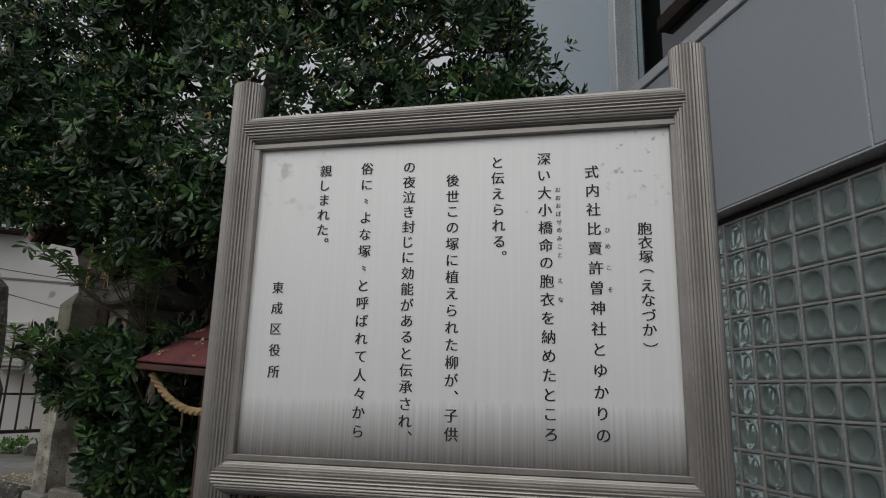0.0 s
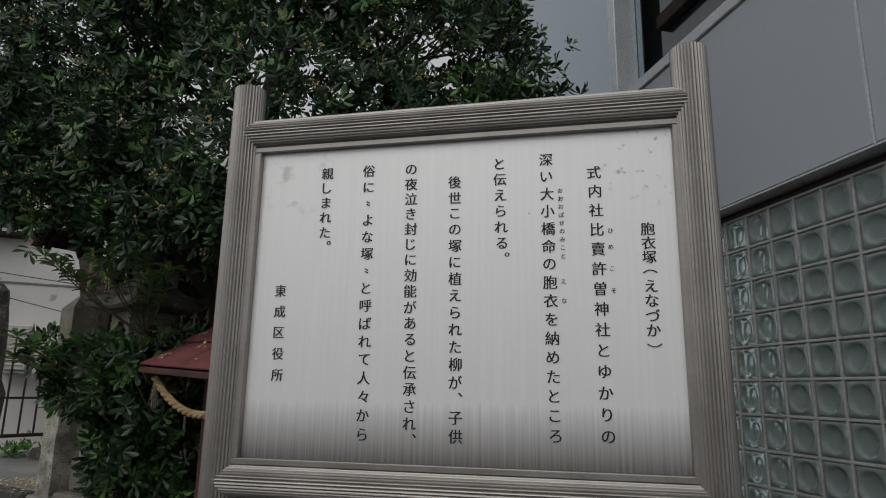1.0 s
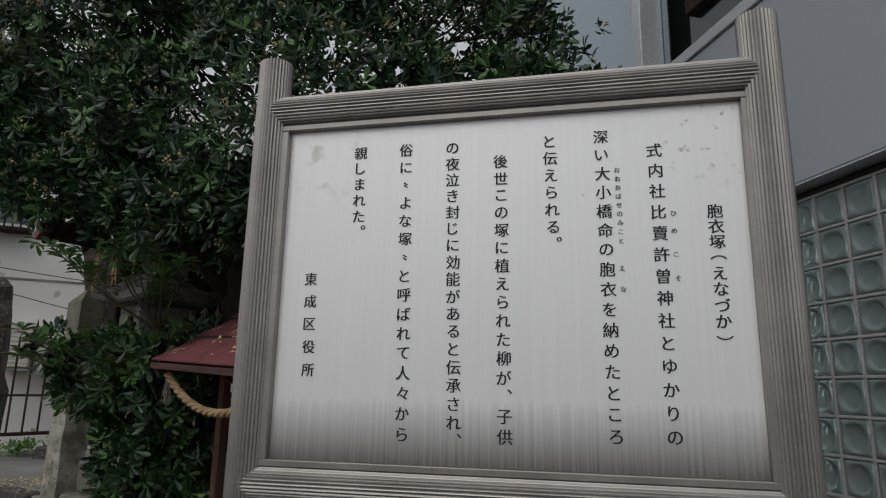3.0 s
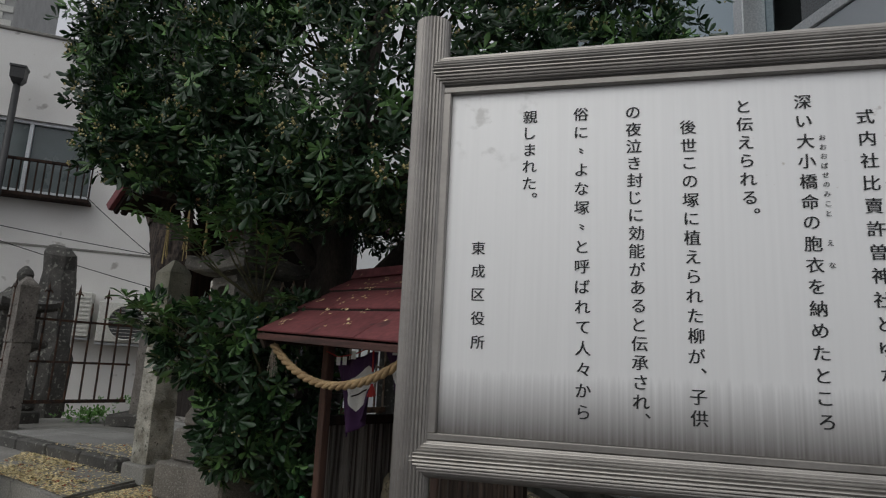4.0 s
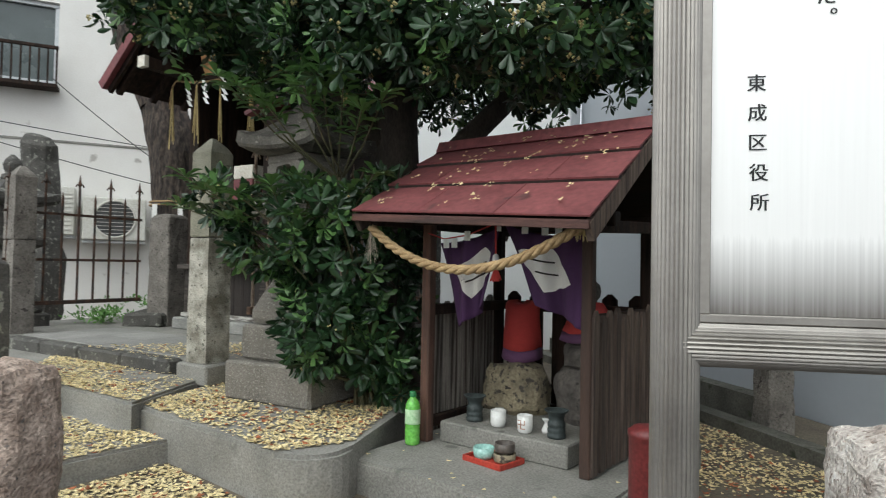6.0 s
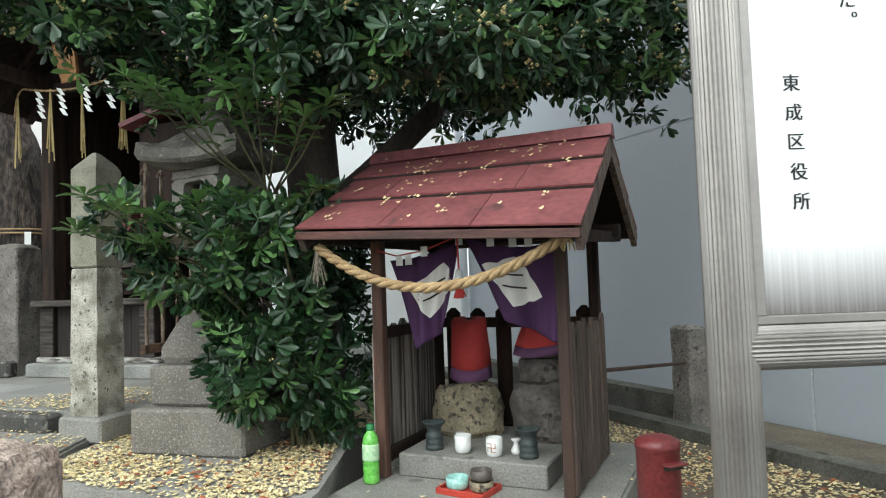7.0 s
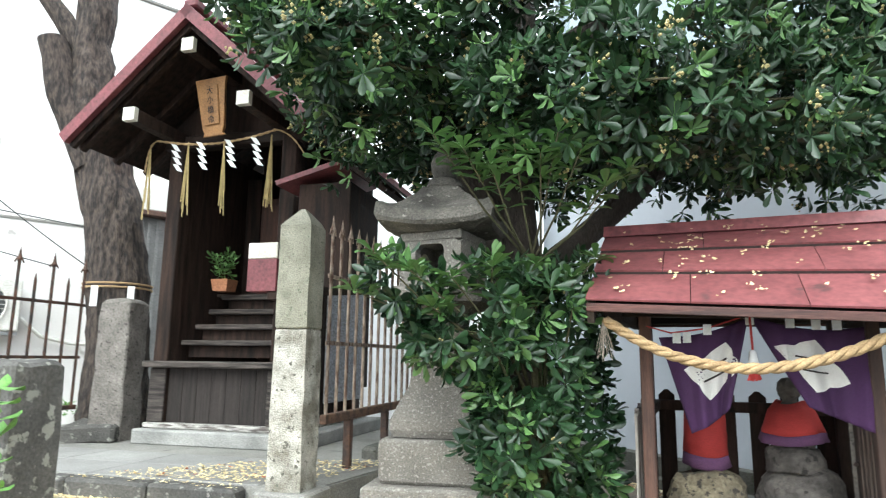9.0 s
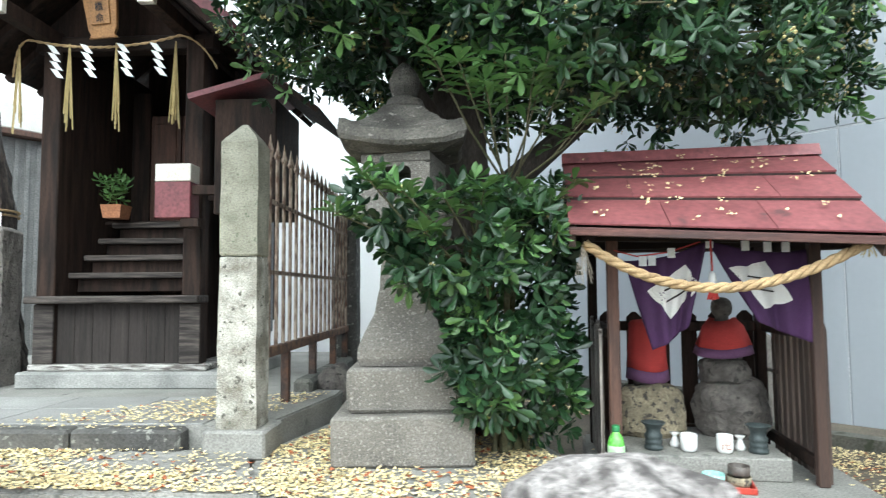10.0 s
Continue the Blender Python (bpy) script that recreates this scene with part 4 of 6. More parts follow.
def cloth(parent, corner, nu=26, nv=26, wave=0.019, name="curtain", mat=None, phase=0.0, y=0.03):
    """A hanging cloth: corner(s, t) gives (u, z) for s across and t down."""
    b = bmesh.new()
    vs = []
    for i in range(nu + 1):
        s = i / nu
        row = []
        for j in range(nv + 1):
            t = j / nv
            u, z = corner(s, t)
            row.append(b.verts.new((u, y + wave * math.sin(9 * s + phase + 2 * t) * (0.4 + t) + 0.007 * math.sin(23 * s + 5 * t), z)))
        vs.append(row)
    for i in range(nu):
        for j in range(nv):
            b.faces.new((vs[i][j], vs[i + 1][j], vs[i + 1][j + 1], vs[i][j + 1]))
    ob = part(name, b, mat or M_PURPLE, parent, smooth=True)
    md = ob.modifiers.new("thickness", "SOLIDIFY")
    md.thickness = 0.002
    return ob


def left_cloth(s, t):
    u = (0.085 + 0.308 * s) * (1 - t) + (0.185 + 0.13 * s) * t
    top = 1.520 + 0.070 * s - 0.02 * math.sin(math.pi * s)
    low = 1.175 + 0.10 * s
    return u + 0.02 * t * math.sin(3 * s), top * (1 - t) + low * t


def right_cloth(s, t):
    u = (0.397 + 0.385 * s) * (1 - t) + (0.56 + 0.215 * s) * t
    top = 1.595 - 0.035 * s - 0.03 * math.sin(math.pi * s)
    low = 1.285 - 0.09 * s
    return u, top * (1 - t) + low * t


curtain = thing("shrine_curtain", HUT[0], HUT[1], Z_HUT, HUT[2], "purple cloth curtain with cream crests, parted in the middle", "curtain")
cloth(curtain, left_cloth, phase=0.5)
cloth(curtain, right_cloth, phase=2.0)


def crest(f, s0, t0, ds, dt, phase, spin):
    """A cream four-lobed crest sewn on, with dark slits between its lobes."""
    b = bmesh.new()
    n, levels, rings = 40, 7, []
    for lv in range(1, levels + 1):
        ring = []
        for k in range(n):
            a = 2 * math.pi * k / n
            rr = 1.18 / (abs(math.cos(a)) + abs(math.sin(a))) ** 0.85 * (1 - 0.10 * abs(math.sin(2 * a)) ** 8) * lv / levels
            s, t = s0 + ds * rr * math.cos(a + spin), t0 + dt * rr * math.sin(a + spin)
            u, z = f(s, t)
            yy = 0.03 + 0.019 * math.sin(9 * s + phase + 2 * t) * (0.4 + t) + 0.007 * math.sin(23 * s + 5 * t) - 0.004
            ring.append(b.verts.new((u, yy, z)))
        rings.append(ring)
    b.faces.new(rings[0])
    for r0, r1 in zip(rings, rings[1:]):
        for k in range(n):
            b.faces.new((r0[k], r0[(k + 1) % n], r1[(k + 1) % n], r1[k]))
    part("crest", b, M_CREST, curtain, "cream crest")
    b = bmesh.new()
    for k in (-1, 1):
        line = []
        for q in range(9):
            s, t = s0 + ds * (-0.5 + 0.95 * q / 8), t0 + dt * (k * 0.26 - 0.1 * q / 8)
            u, z = f(s, t)
            line.append((u, 0.03 + 0.019 * math.sin(9 * s + phase + 2 * t) * (0.4 + t) + 0.007 * math.sin(23 * s + 5 * t) - 0.006, z))
        tube(b, line, 0.0035, 6)
    part("crest_mark", b, M_GAPSHADE_TRIM, curtain)


crest(left_cloth, 0.60, 0.47, 0.38, 0.26, 0.5, 0.35)
crest(right_cloth, 0.38, 0.44, 0.29, 0.29, 2.0, 0.35)
for k, (u, z) in enumerate(((0.15, 1.535), (0.185, 1.537), (0.255, 1.565), (0.395, 1.60), (0.52, 1.588), (0.60, 1.582), (0.66, 1.580))):
    part("paper_tag", boxed(u - 0.014, u + 0.014, -0.012, -0.010, z - 0.038, z, 0, Matrix.Translation((0, 0.008 * (k % 2), 0))), M_PAPER, curtain)
part("hanging_cord", tube(bmesh.new(), [(0.045, 0.0, 1.56), (0.13, 0.0, 1.535), (0.25, 0.0, 1.55), (0.40, 0.0, 1.60), (0.6, 0.0, 1.585)], 0.003, 5), M_REDCLOTH, curtain)
bell = thing("hanging_bell", HUT[0], HUT[1], Z_HUT, HUT[2], "small pale bell on a red cord with a red tassel", "bell")
part("cord", tube(bmesh.new(), [(0.395, -0.02, 1.60), (0.398, -0.02, 1.47)], 0.004, 6), M_REDCLOTH, bell)
part("body", lathe(bmesh.new(), [(0.004, 1.475), (0.012, 1.468), (0.014, 1.45), (0.018, 1.43), (0.012, 1.425)], 0.398, -0.02, 0, 14), M_CERAMIC, bell, smooth=True)
part("tassel", frayed(bmesh.new(), 0.398, -0.02, 1.43, 0.06, 40, 6, 0.022, 0.003), M_REDCLOTH, bell)

bm = bmesh.new()
x0, y0 = hut_xy(0, 0)
step = thing("offering_step", HUT[0], HUT[1], Z_HUT, HUT[2], "low grey concrete offering step inside the hut", "step")
part("slab", rough_up(boxed(0.085, 0.675, 0.05, 0.605, Z_HUT, 0.776, 0.006), 0.002, 9, 2, 1), M_CONCRETE, step)


def rock(name, u, v, z0, z1, w, d_, mat, label, seed):
    b = lathe(bmesh.new(), [(0.40, 0), (0.5, 0.15), (0.52, 0.5), (0.46, 0.8), (0.36, 0.95), (0.2, 1.0)], sides=14)
    for q in b.verts:
        q.co = Vector((q.co.x * w, q.co.y * d_, z0 + q.co.z * (z1 - z0)))
    rough_up(b, 0.022, 12, 2, seed)
    t = thing(name, *hut_xy(u, v), z0, HUT[2], label, "rock")
    part("stone", b, mat, t)


rock("rock", 0.222, 0.44, 0.77, 0.99, 0.31, 0.25, M_ROCK, "rounded ochre rock that bears a stone figure", 2)
rock("rock", 0.575, 0.46, 0.77, 1.02, 0.31, 0.26, M_GREYROCK, "angular grey rock that bears a stone figure", 5)
rock("rock", 0.553, 0.48, 0.99, 1.115, 0.225, 0.20, M_GREYROCK, "flat grey stone under the bibbed figure", 8)

# the two figures: plain carved stones, with cloth bibs laid over them
b = lathe(bmesh.new(), [(0.060, 0.98), (0.064, 1.02), (0.064, 1.10), (0.058, 1.20), (0.050, 1.235), (0.040, 1.250), (0.026, 1.258), (0.008, 1.26)], *hut_xy(0.225, 0.475), 0, 18)
solo("stone_figure", rough_up(b, 0.004, 14, 0, 3), M_GREYROCK, "small weathered stone figure in a red bib", "statue", smooth=True)
b = lathe(bmesh.new(), [(0.080, 1.10), (0.085, 1.13), (0.074, 1.20), (0.050, 1.255), (0.030, 1.275), (0.028, 1.285), (0.040, 1.30), (0.044, 1.325), (0.040, 1.352), (0.024, 1.368), (0.006, 1.372)], *hut_xy(0.553, 0.49), 0, 20)
solo("stone_figure", rough_up(b, 0.003, 14, 0, 5), M_GREYROCK, "small stone figure with a round head and red bib", "statue", smooth=True)


def bib(u, v, rings, seed, label, fold=0.006):
    """Cloth wrapped round a figure, with soft folds; the lowest band is mauve."""
    t = thing("bib", *hut_xy(u, v), rings[0][1], HUT[2], label, "bib")
    for name, mat, rr in (("cloth", M_REDCLOTH, rings[1:]), ("hem", M_MAUVE, rings[:2])):
        b = bmesh.new()
        n, vs = 48, []
        for k, (r, z) in enumerate(rr):
            rf = r + (0.001 if name == "cloth" else 0)
            vs.append([b.verts.new((rf * (1 + fold / r * math.sin(7 * a + seed + 3 * z * 9) * (0.5 + 0.5 * math.sin(3 * a + seed))) * math.cos(a), rf * 0.97 * math.sin(a), z + 0.008 * math.sin(2 * a + seed))) for a in (2 * math.pi * i / n for i in range(n))])
        for a_, c_ in zip(vs, vs[1:]):
            for i in range(n):
                b.faces.new((a_[i], a_[(i + 1) % n], c_[(i + 1) % n], c_[i]))
        ob = part(name, b, mat, t, smooth=True)
        ob.modifiers.new("thickness", "SOLIDIFY").thickness = 0.003
    return t


bib(0.225, 0.475, [(0.095, 1.005), (0.088, 1.055), (0.083, 1.12), (0.079, 1.19), (0.077, 1.250), (0.064, 1.264), (0.02, 1.268)], 1.0, "red bib with a mauve hem on a stone figure")
bib(0.553, 0.49, [(0.125, 1.118), (0.112, 1.155), (0.098, 1.19), (0.082, 1.235), (0.050, 1.275)], 2.4, "gathered red bib with a mauve hem", 0.011)


def vase(u, v):
    x, y = hut_xy(u, v)
    t = thing("flower_vase", x, y, 0.776, 0, "dark pewter flower vase with a flared lip on the offering step", "vase", "offering vases")
    part("body", lathe(bmesh.new(), [(0.035, 0.777), (0.036, 0.790), (0.031, 0.795), (0.034, 0.801), (0.034, 0.812), (0.031, 0.816), (0.034, 0.821), (0.034, 0.834), (0.028, 0.841), (0.029, 0.855), (0.034, 0.868), (0.046, 0.879), (0.047, 0.883), (0.038, 0.881), (0.022, 0.845)], 0, 0, 0, 24), M_VASE, t, smooth=True)


def cup(u, v, z, r, h, mat, label, mark=None):
    x, y = hut_xy(u, v)
    t = thing("cup", x, y, z, HUT[2], label, "cup", "cups")
    part("body", lathe(bmesh.new(), [(r * 0.72, z), (r * 0.9, z + h * 0.08), (r, z + h * 0.3), (r, z + h), (r * 0.92, z + h), (r * 0.9, z + h * 0.35), (r * 0.3, z + h * 0.2)], 0, 0, 0, 28), mat, t, smooth=True)
    if mark:
        me = glyph_mesh("卍", 0.042)
        co = np.array([v.co[:] for v in me.vertices])
        mid = (co.max(0) + co.min(0)) / 2
        b = bmesh.new()
        b.from_mesh(me)
        bpy.data.meshes.remove(me)
        bmesh.ops.subdivide_edges(b, edges=[e for e in b.edges if e.calc_length() > 0.006], cuts=3)
        for v in b.verts:
            px, pz = v.co.x - mid[0], v.co.y - mid[1]
            v.co = Vector((px, -math.sqrt((r + 0.0012) ** 2 - px * px), z + h * 0.52 + pz))
        part("mark", b, mark, t, "brown printed temple mark")



vase(0.195, 0.148)
vase(0.584, 0.138)
cup(0.325, 0.13, 0.777, 0.032, 0.066, M_CERAMIC, "white porcelain tea cup on the offering step")
cup(0.456, 0.12, 0.777, 0.031, 0.068, M_CERAMIC, "white porcelain tea cup with a brown mark", M_TERRACOTTA)
x, y = hut_xy(0.285, 0.20)
fl = thing("sake_flask", x, y, 0.776, 0, "tiny white porcelain flask beside the cups", "flask")
part("body", lathe(bmesh.new(), [(0.018, 0.777), (0.021, 0.79), (0.010, 0.812), (0.009, 0.82), (0.019, 0.83), (0.019, 0.834)], 0, 0, 0, 18), M_CERAMIC, fl, smooth=True)
x, y = hut_xy(0.525, 0.17)
fl = thing("sake_flask", x, y, 0.776, 0, "tiny white porcelain flask beside a dark vase", "flask")
part("body", lathe(bmesh.new(), [(0.018, 0.777), (0.021, 0.79), (0.010, 0.812), (0.009, 0.82), (0.019, 0.83), (0.019, 0.834)], 0, 0, 0, 18), M_CERAMIC, fl, smooth=True)
tx, ty = hut_xy(0.415, -0.04)
tray = thing("offering_tray", tx, ty, Z_HUT, HUT[2] - 8, "red lacquer tray with a raised rim on the hut base", "tray")
part("base", boxed(-0.09, 0.09, -0.065, 0.065, Z_HUT, Z_HUT + 0.008, 0.002), M_TRAY, tray)
for x0_, x1_, y0_, y1_ in ((-0.095, 0.095, -0.07, -0.062), (-0.095, 0.095, 0.062, 0.07), (-0.095, -0.087, -0.062, 0.062), (0.087, 0.095, -0.062, 0.062)):
    part("rim", boxed(x0_, x1_, y0_, y1_, Z_HUT, Z_HUT + 0.022, 0.002), M_TRAY, tray)
cup(0.372, -0.04, Z_HUT + 0.008, 0.040, 0.042, M_CELADON, "pale celadon bowl on the red tray")
cup(0.462, -0.035, Z_HUT + 0.008, 0.042, 0.035, M_ROCK, "speckled brown pottery bowl on the red tray")
cup(0.462, -0.035, Z_HUT + 0.044, 0.038, 0.036, M_BROWNGLAZE, "dark brown pottery bowl stacked on another")
bx, by = hut_xy(0.03, -0.06)
bo = thing("tea_bottle", bx, by, Z_HUT, 0, "plastic bottle of green tea with a dark green cap", "bottle")
part("body", lathe(bmesh.new(), [(0.026, Z_HUT), (0.031, Z_HUT + 0.006), (0.031, Z_HUT + 0.03), (0.029, Z_HUT + 0.034), (0.031, Z_HUT + 0.038), (0.031, Z_HUT + 0.062), (0.029, Z_HUT + 0.066), (0.031, Z_HUT + 0.07), (0.031, Z_HUT + 0.15), (0.026, Z_HUT + 0.172), (0.014, Z_HUT + 0.19), (0.013, Z_HUT + 0.195)], 0, 0, 0, 24), M_BOTTLE, bo, smooth=True)
part("label", lathe(bmesh.new(), [(0.0316, Z_HUT + 0.085), (0.0318, Z_HUT + 0.09), (0.0318, Z_HUT + 0.140), (0.0316, Z_HUT + 0.145)], 0, 0, 0, 24), M_LABEL, bo, smooth=True)
part("cap", lathe(bmesh.new(), [(0.0145, Z_HUT + 0.194), (0.0150, Z_HUT + 0.198), (0.0150, Z_HUT + 0.214), (0.013, Z_HUT + 0.217)], 0, 0, 0, 24), M_CAP, bo, smooth=True)
can = thing("offering_box", -0.965, 2.305, 0.60, 20, "dull red tin collection box with a coin slot", "collection box")
part("body", lathe(bmesh.new(), [(0.058, 0.60), (0.060, 0.61), (0.060, 0.94), (0.063, 0.945), (0.063, 0.96), (0.045, 0.972), (0.01, 0.975)], 0, 0, 0, 28), M_REDCAN, can, smooth=True)
part("slot", boxed(-0.03, 0.03, -0.068, -0.056, 0.895, 0.905, 0.001), M_GAPSHADE_TRIM, can)
part("lip", boxed(-0.035, 0.035, -0.085, -0.055, 0.908, 0.914, 0.002), M_REDCAN, can)
cb = thing("concrete_block", -0.90, 2.33, Z_YARD - 0.1, -10, "rough grey concrete block beside the hut", "block")
part("block", rough_up(boxed(-0.17, 0.20, -0.15, 0.13, Z_YARD - 0.1, 0.60, 0.01), 0.004, 9, 2, 7), M_CONCRETE, cb)


# ---- stone lanterns ----
def stone_lantern(x, y, z, turn, k, mat, cap, label):
    """Stepped base, waisted shaft, fire box with windows, hipped cap with upturned corners, finial. k scales it."""
    t = thing("stone_lantern", x, y, z, turn, label, "stone lantern", "stone lanterns")

    def put(name, b, m, seed, cuts=2, amount=0.004):
        for v in b.verts:
            hh = v.co.z if v.co.z < 0.6 else 0.6 + (v.co.z - 0.6) * 0.94
            v.co = Vector((v.co.x * k, v.co.y * k, z + hh * k))
        rough_up(b, amount, 11, cuts, seed)
        return part(name, b, m, t)

    put("base", boxed(-0.265, 0.265, -0.265, 0.265, 0.0, 0.19, 0.012), mat, 1)
    put("plinth", boxed(-0.213, 0.213, -0.213, 0.213, 0.192, 0.36, 0.012), mat, 2)
    put("shaft", lathe(bmesh.new(), [(0.165, 0.362), (0.178, 0.39), (0.176, 0.43), (0.155, 0.48), (0.118, 0.56), (0.098, 0.66), (0.09, 0.78), (0.10, 0.86), (0.125, 0.885)], square=True), mat, 3)
    put("platform", lathe(bmesh.new(), [(0.13, 0.887), (0.19, 0.92), (0.195, 0.965), (0.18, 0.985)], square=True), mat, 4)
    w, z0, z1 = 0.142, 0.987, 1.237
    spun = Matrix.Rotation(radians(-14), 4, "Z")
    fb = put("fire_box", boxed(-w, w, -w, w, z0, z0 + 0.045, 0.006, spun), mat, 5, 0, 0.002)

    def sub(name, b):
        for v in b.verts:
            v.co = Vector((v.co.x * k, v.co.y * k, z + (0.6 + (v.co.z - 0.6) * 0.94) * k))
        part(name, rough_up(b, 0.003, 11, 0, 5), mat, fb)

    def pierced(turn, hole, power):
        """A thick slab with a round or squarish hole through it."""
        b, n, hz, cz = bmesh.new(), 32, (z1 - z0) / 2 - 0.043, (z0 + z1) / 2
        loops = []
        for y, inner in ((-w, 0), (-w, 1), (-w + 0.05, 1), (-w + 0.05, 0)):
            ring = []
            for q in range(n):
                a = 2 * math.pi * (q + 0.5) / n
                c, s = math.cos(a), math.sin(a)
                f = 1 / max(abs(c), abs(s))
                e = hole / (abs(c) ** power + abs(s) ** power) ** (1 / power)
                ring.append(b.verts.new((c * e, y, cz + s * e) if inner else (c * f * (w - 0.001 * turn / 90), y, cz + s * f * hz)))
            loops.append(ring)
        for r0, r1 in zip(loops, loops[1:] + loops[:1]):
            for q in range(n):
                b.faces.new((r0[q], r0[(q + 1) % n], r1[(q + 1) % n], r1[q]))
        bmesh.ops.transform(b, matrix=spun @ Matrix.Rotation(radians(turn), 4, "Z") @ Matrix.Translation((0, -0.0006 * turn / 90, 0)), verts=b.verts)
        sub("pierced_side", b)

    sub("lintel", boxed(-w, w, -w, w, z1 - 0.045, z1, 0.006, spun))
    pierced(0, 0.066, 7)
    pierced(90, 0.046, 2)
    pierced(180, 0.066, 7)
    pierced(270, 0.046, 2)
    b = bmesh.new()
    n, rings = 8, []
    for r, h, lift in ((0.15, 1.239, 0), (0.235, 1.252, 0.022), (0.248, 1.268, 0.034), (0.244, 1.312, 0.042), (0.20, 1.335, 0.020), (0.15, 1.365, 0.012), (0.105, 1.415, 0.003), (0.08, 1.46, 0)):
        ring = []
        for side in range(4):
            for i in range(n):
                q = -1 + 2 * i / n
                e_ = 1 - 0.05 * (1 - q * q)
                px, py = ((q, -e_), (e_, q), (-q, e_), (-e_, -q))[side]
                ring.append(b.verts.new((px * r, py * r, h + lift * abs(q) ** 3)))
        rings.append(ring)
    for a, c in zip(rings, rings[1:]):
        for i in range(4 * n):
            b.faces.new((a[i], a[(i + 1) % (4 * n)], c[(i + 1) % (4 * n)], c[i]))
    b.faces.new(rings[0][::-1])
    b.faces.new(rings[-1])
    put("cap", b, cap, 6, 1, 0.009)
    put("finial", lathe(bmesh.new(), [(0.07, 1.447), (0.085, 1.47), (0.075, 1.50), (0.05, 1.515), (0.062, 1.55), (0.066, 1.59), (0.05, 1.63), (0.015, 1.67)], sides=16), cap, 7, 0, 0.003)
    return t


LX, LY = -2.585 + 0.265 * 0.287, 3.147 + 0.265 * 0.958
stone_lantern(LX, LY, Z_TERRACE, -16.7, 1.0, M_LANTERN, M_LANTERN_CAP, "tall weathered granite lantern on a stepped base")
stone_lantern(-5.64, 4.77, Z_YARD + 0.035, -20, 1.03, M_DARKSTONE, M_DARKSTONE, "dark weathered stone lantern behind the fence")
solo("lantern_footing", boxed(-6.02, -5.26, 4.55, 5.15, Z_YARD - 0.02, Z_YARD + 0.034, 0.01), M_DARKSTONE, "dark stone footing under the old lantern", "plinth", kind="structure")


# ---- shrine: pillars, kerb, paving, fences ----
def gate_pillar(u, v, label, seed):
    x, y = shrine_xy(u, v)
    t = thing("stone_pillar", x, y, 0.79 if u < -1 else Z_TERRACE, SHRINE[2], label, "stone pillar", "gate pillars")
    z0 = 0.79 if u < -1 else Z_TERRACE
    part("base", rough_up(boxed(-0.125, 0.125, -0.11, 0.14, z0, 0.872, 0.01), 0.004, 10, 2, seed), M_CONCRETE, t)
    b = lathe(bmesh.new(), [(0.080, 0.873), (0.078, 1.10), (0.075, 1.545), (0.071, 1.552)], square=True)
    part("lower_shaft", rough_up(b, 0.006, 13, 4, seed), M_POSTSTONE if u < -1 else M_PILLAR, t)
    b = lathe(bmesh.new(), [(0.071, 1.554), (0.076, 1.562), (0.074, 2.015), (0.060, 2.04), (0.012, 2.098)], square=True)
    part("upper_shaft", rough_up(b, 0.005, 13, 4, seed + 1), M_POSTSTONE if u < -1 else M_PILLAR_TOP, t)


gate_pillar(0.085, -0.035, "weathered square granite pillar with a pyramid head", 1)
gate_pillar(-2.08, 0.02, "weathered square granite pillar at the fence's end", 8)
kerb = thing("platform_kerb", *shrine_xy(-1.0, -0.07), 0.76, SHRINE[2], "dark rounded kerb stones along the platform", "kerb", kind="structure")
for k in range(4):
    u0 = -0.93 + k * 0.45
    part("kerb_stone", rough_up(boxed(u0 + 0.003, u0 + 0.447, -0.055, 0.048, 0.76, 0.871, 0.014), 0.004, 9, 2, k), M_DARKSTONE, kerb)
paving = thing("platform_paving", *shrine_xy(-1.0, 0.35), 0.86, SHRINE[2], "worn grey paving slabs before the shrine", "paving", kind="structure")
for i in range(4):
    for j in range(2):
        u0 = -0.92 + i * 0.46
        part("paving_slab", boxed(u0, u0 + 0.452, -0.36 + j * 0.34, -0.026 + j * 0.34, 0.86, 0.8745, 0.003), M_PAVING, paving)


def iron_fence(u, v0, v1, n, zb, z1, rails, mat, label, finial_every=2):
    x, y = shrine_xy(u, v0)
    t = thing("iron_fence", x, y, zb - 0.03, SHRINE[2], label, "iron fence", "iron fences")
    L = v1 - v0
    part("bottom_rail", boxed(-0.018, 0.018, 0, L, zb - (0.045 if finial_every == 1 else 0.03), zb, 0.003), M_RUSTBEAM if finial_every == 1 else mat, t)
    for z in rails:
        part("rail", boxed(-0.006, 0.006, 0, L, z - 0.010, z + 0.010, 0.002), mat, t)
    for i in range(n):
        v = 0.03 + (L - 0.06) * i / (n - 1)
        high = i % finial_every == 0
        top = z1 if high else z1 - 0.12
        bar = part("bar", tube(bmesh.new(), [(0.0, v, zb), (0.0, v, top - 0.05), (0, v, top)], [0.0095, 0.0095, 0.002], 8), mat, t)
        if high:
            b = lathe(bmesh.new(), [(0.006, top - 0.075), (0.017, top - 0.05), (0.009, top - 0.02), (0.001, top + 0.03)], 0, v, 0, 8)
            for sgn in (-1, 1):
                tube(b, [(0, v, top - 0.06), (0, v + sgn * 0.022, top - 0.05), (0, v + sgn * 0.032, top - 0.07)], 0.006, 6)
            part("spear_head", b, mat, bar)
    return t


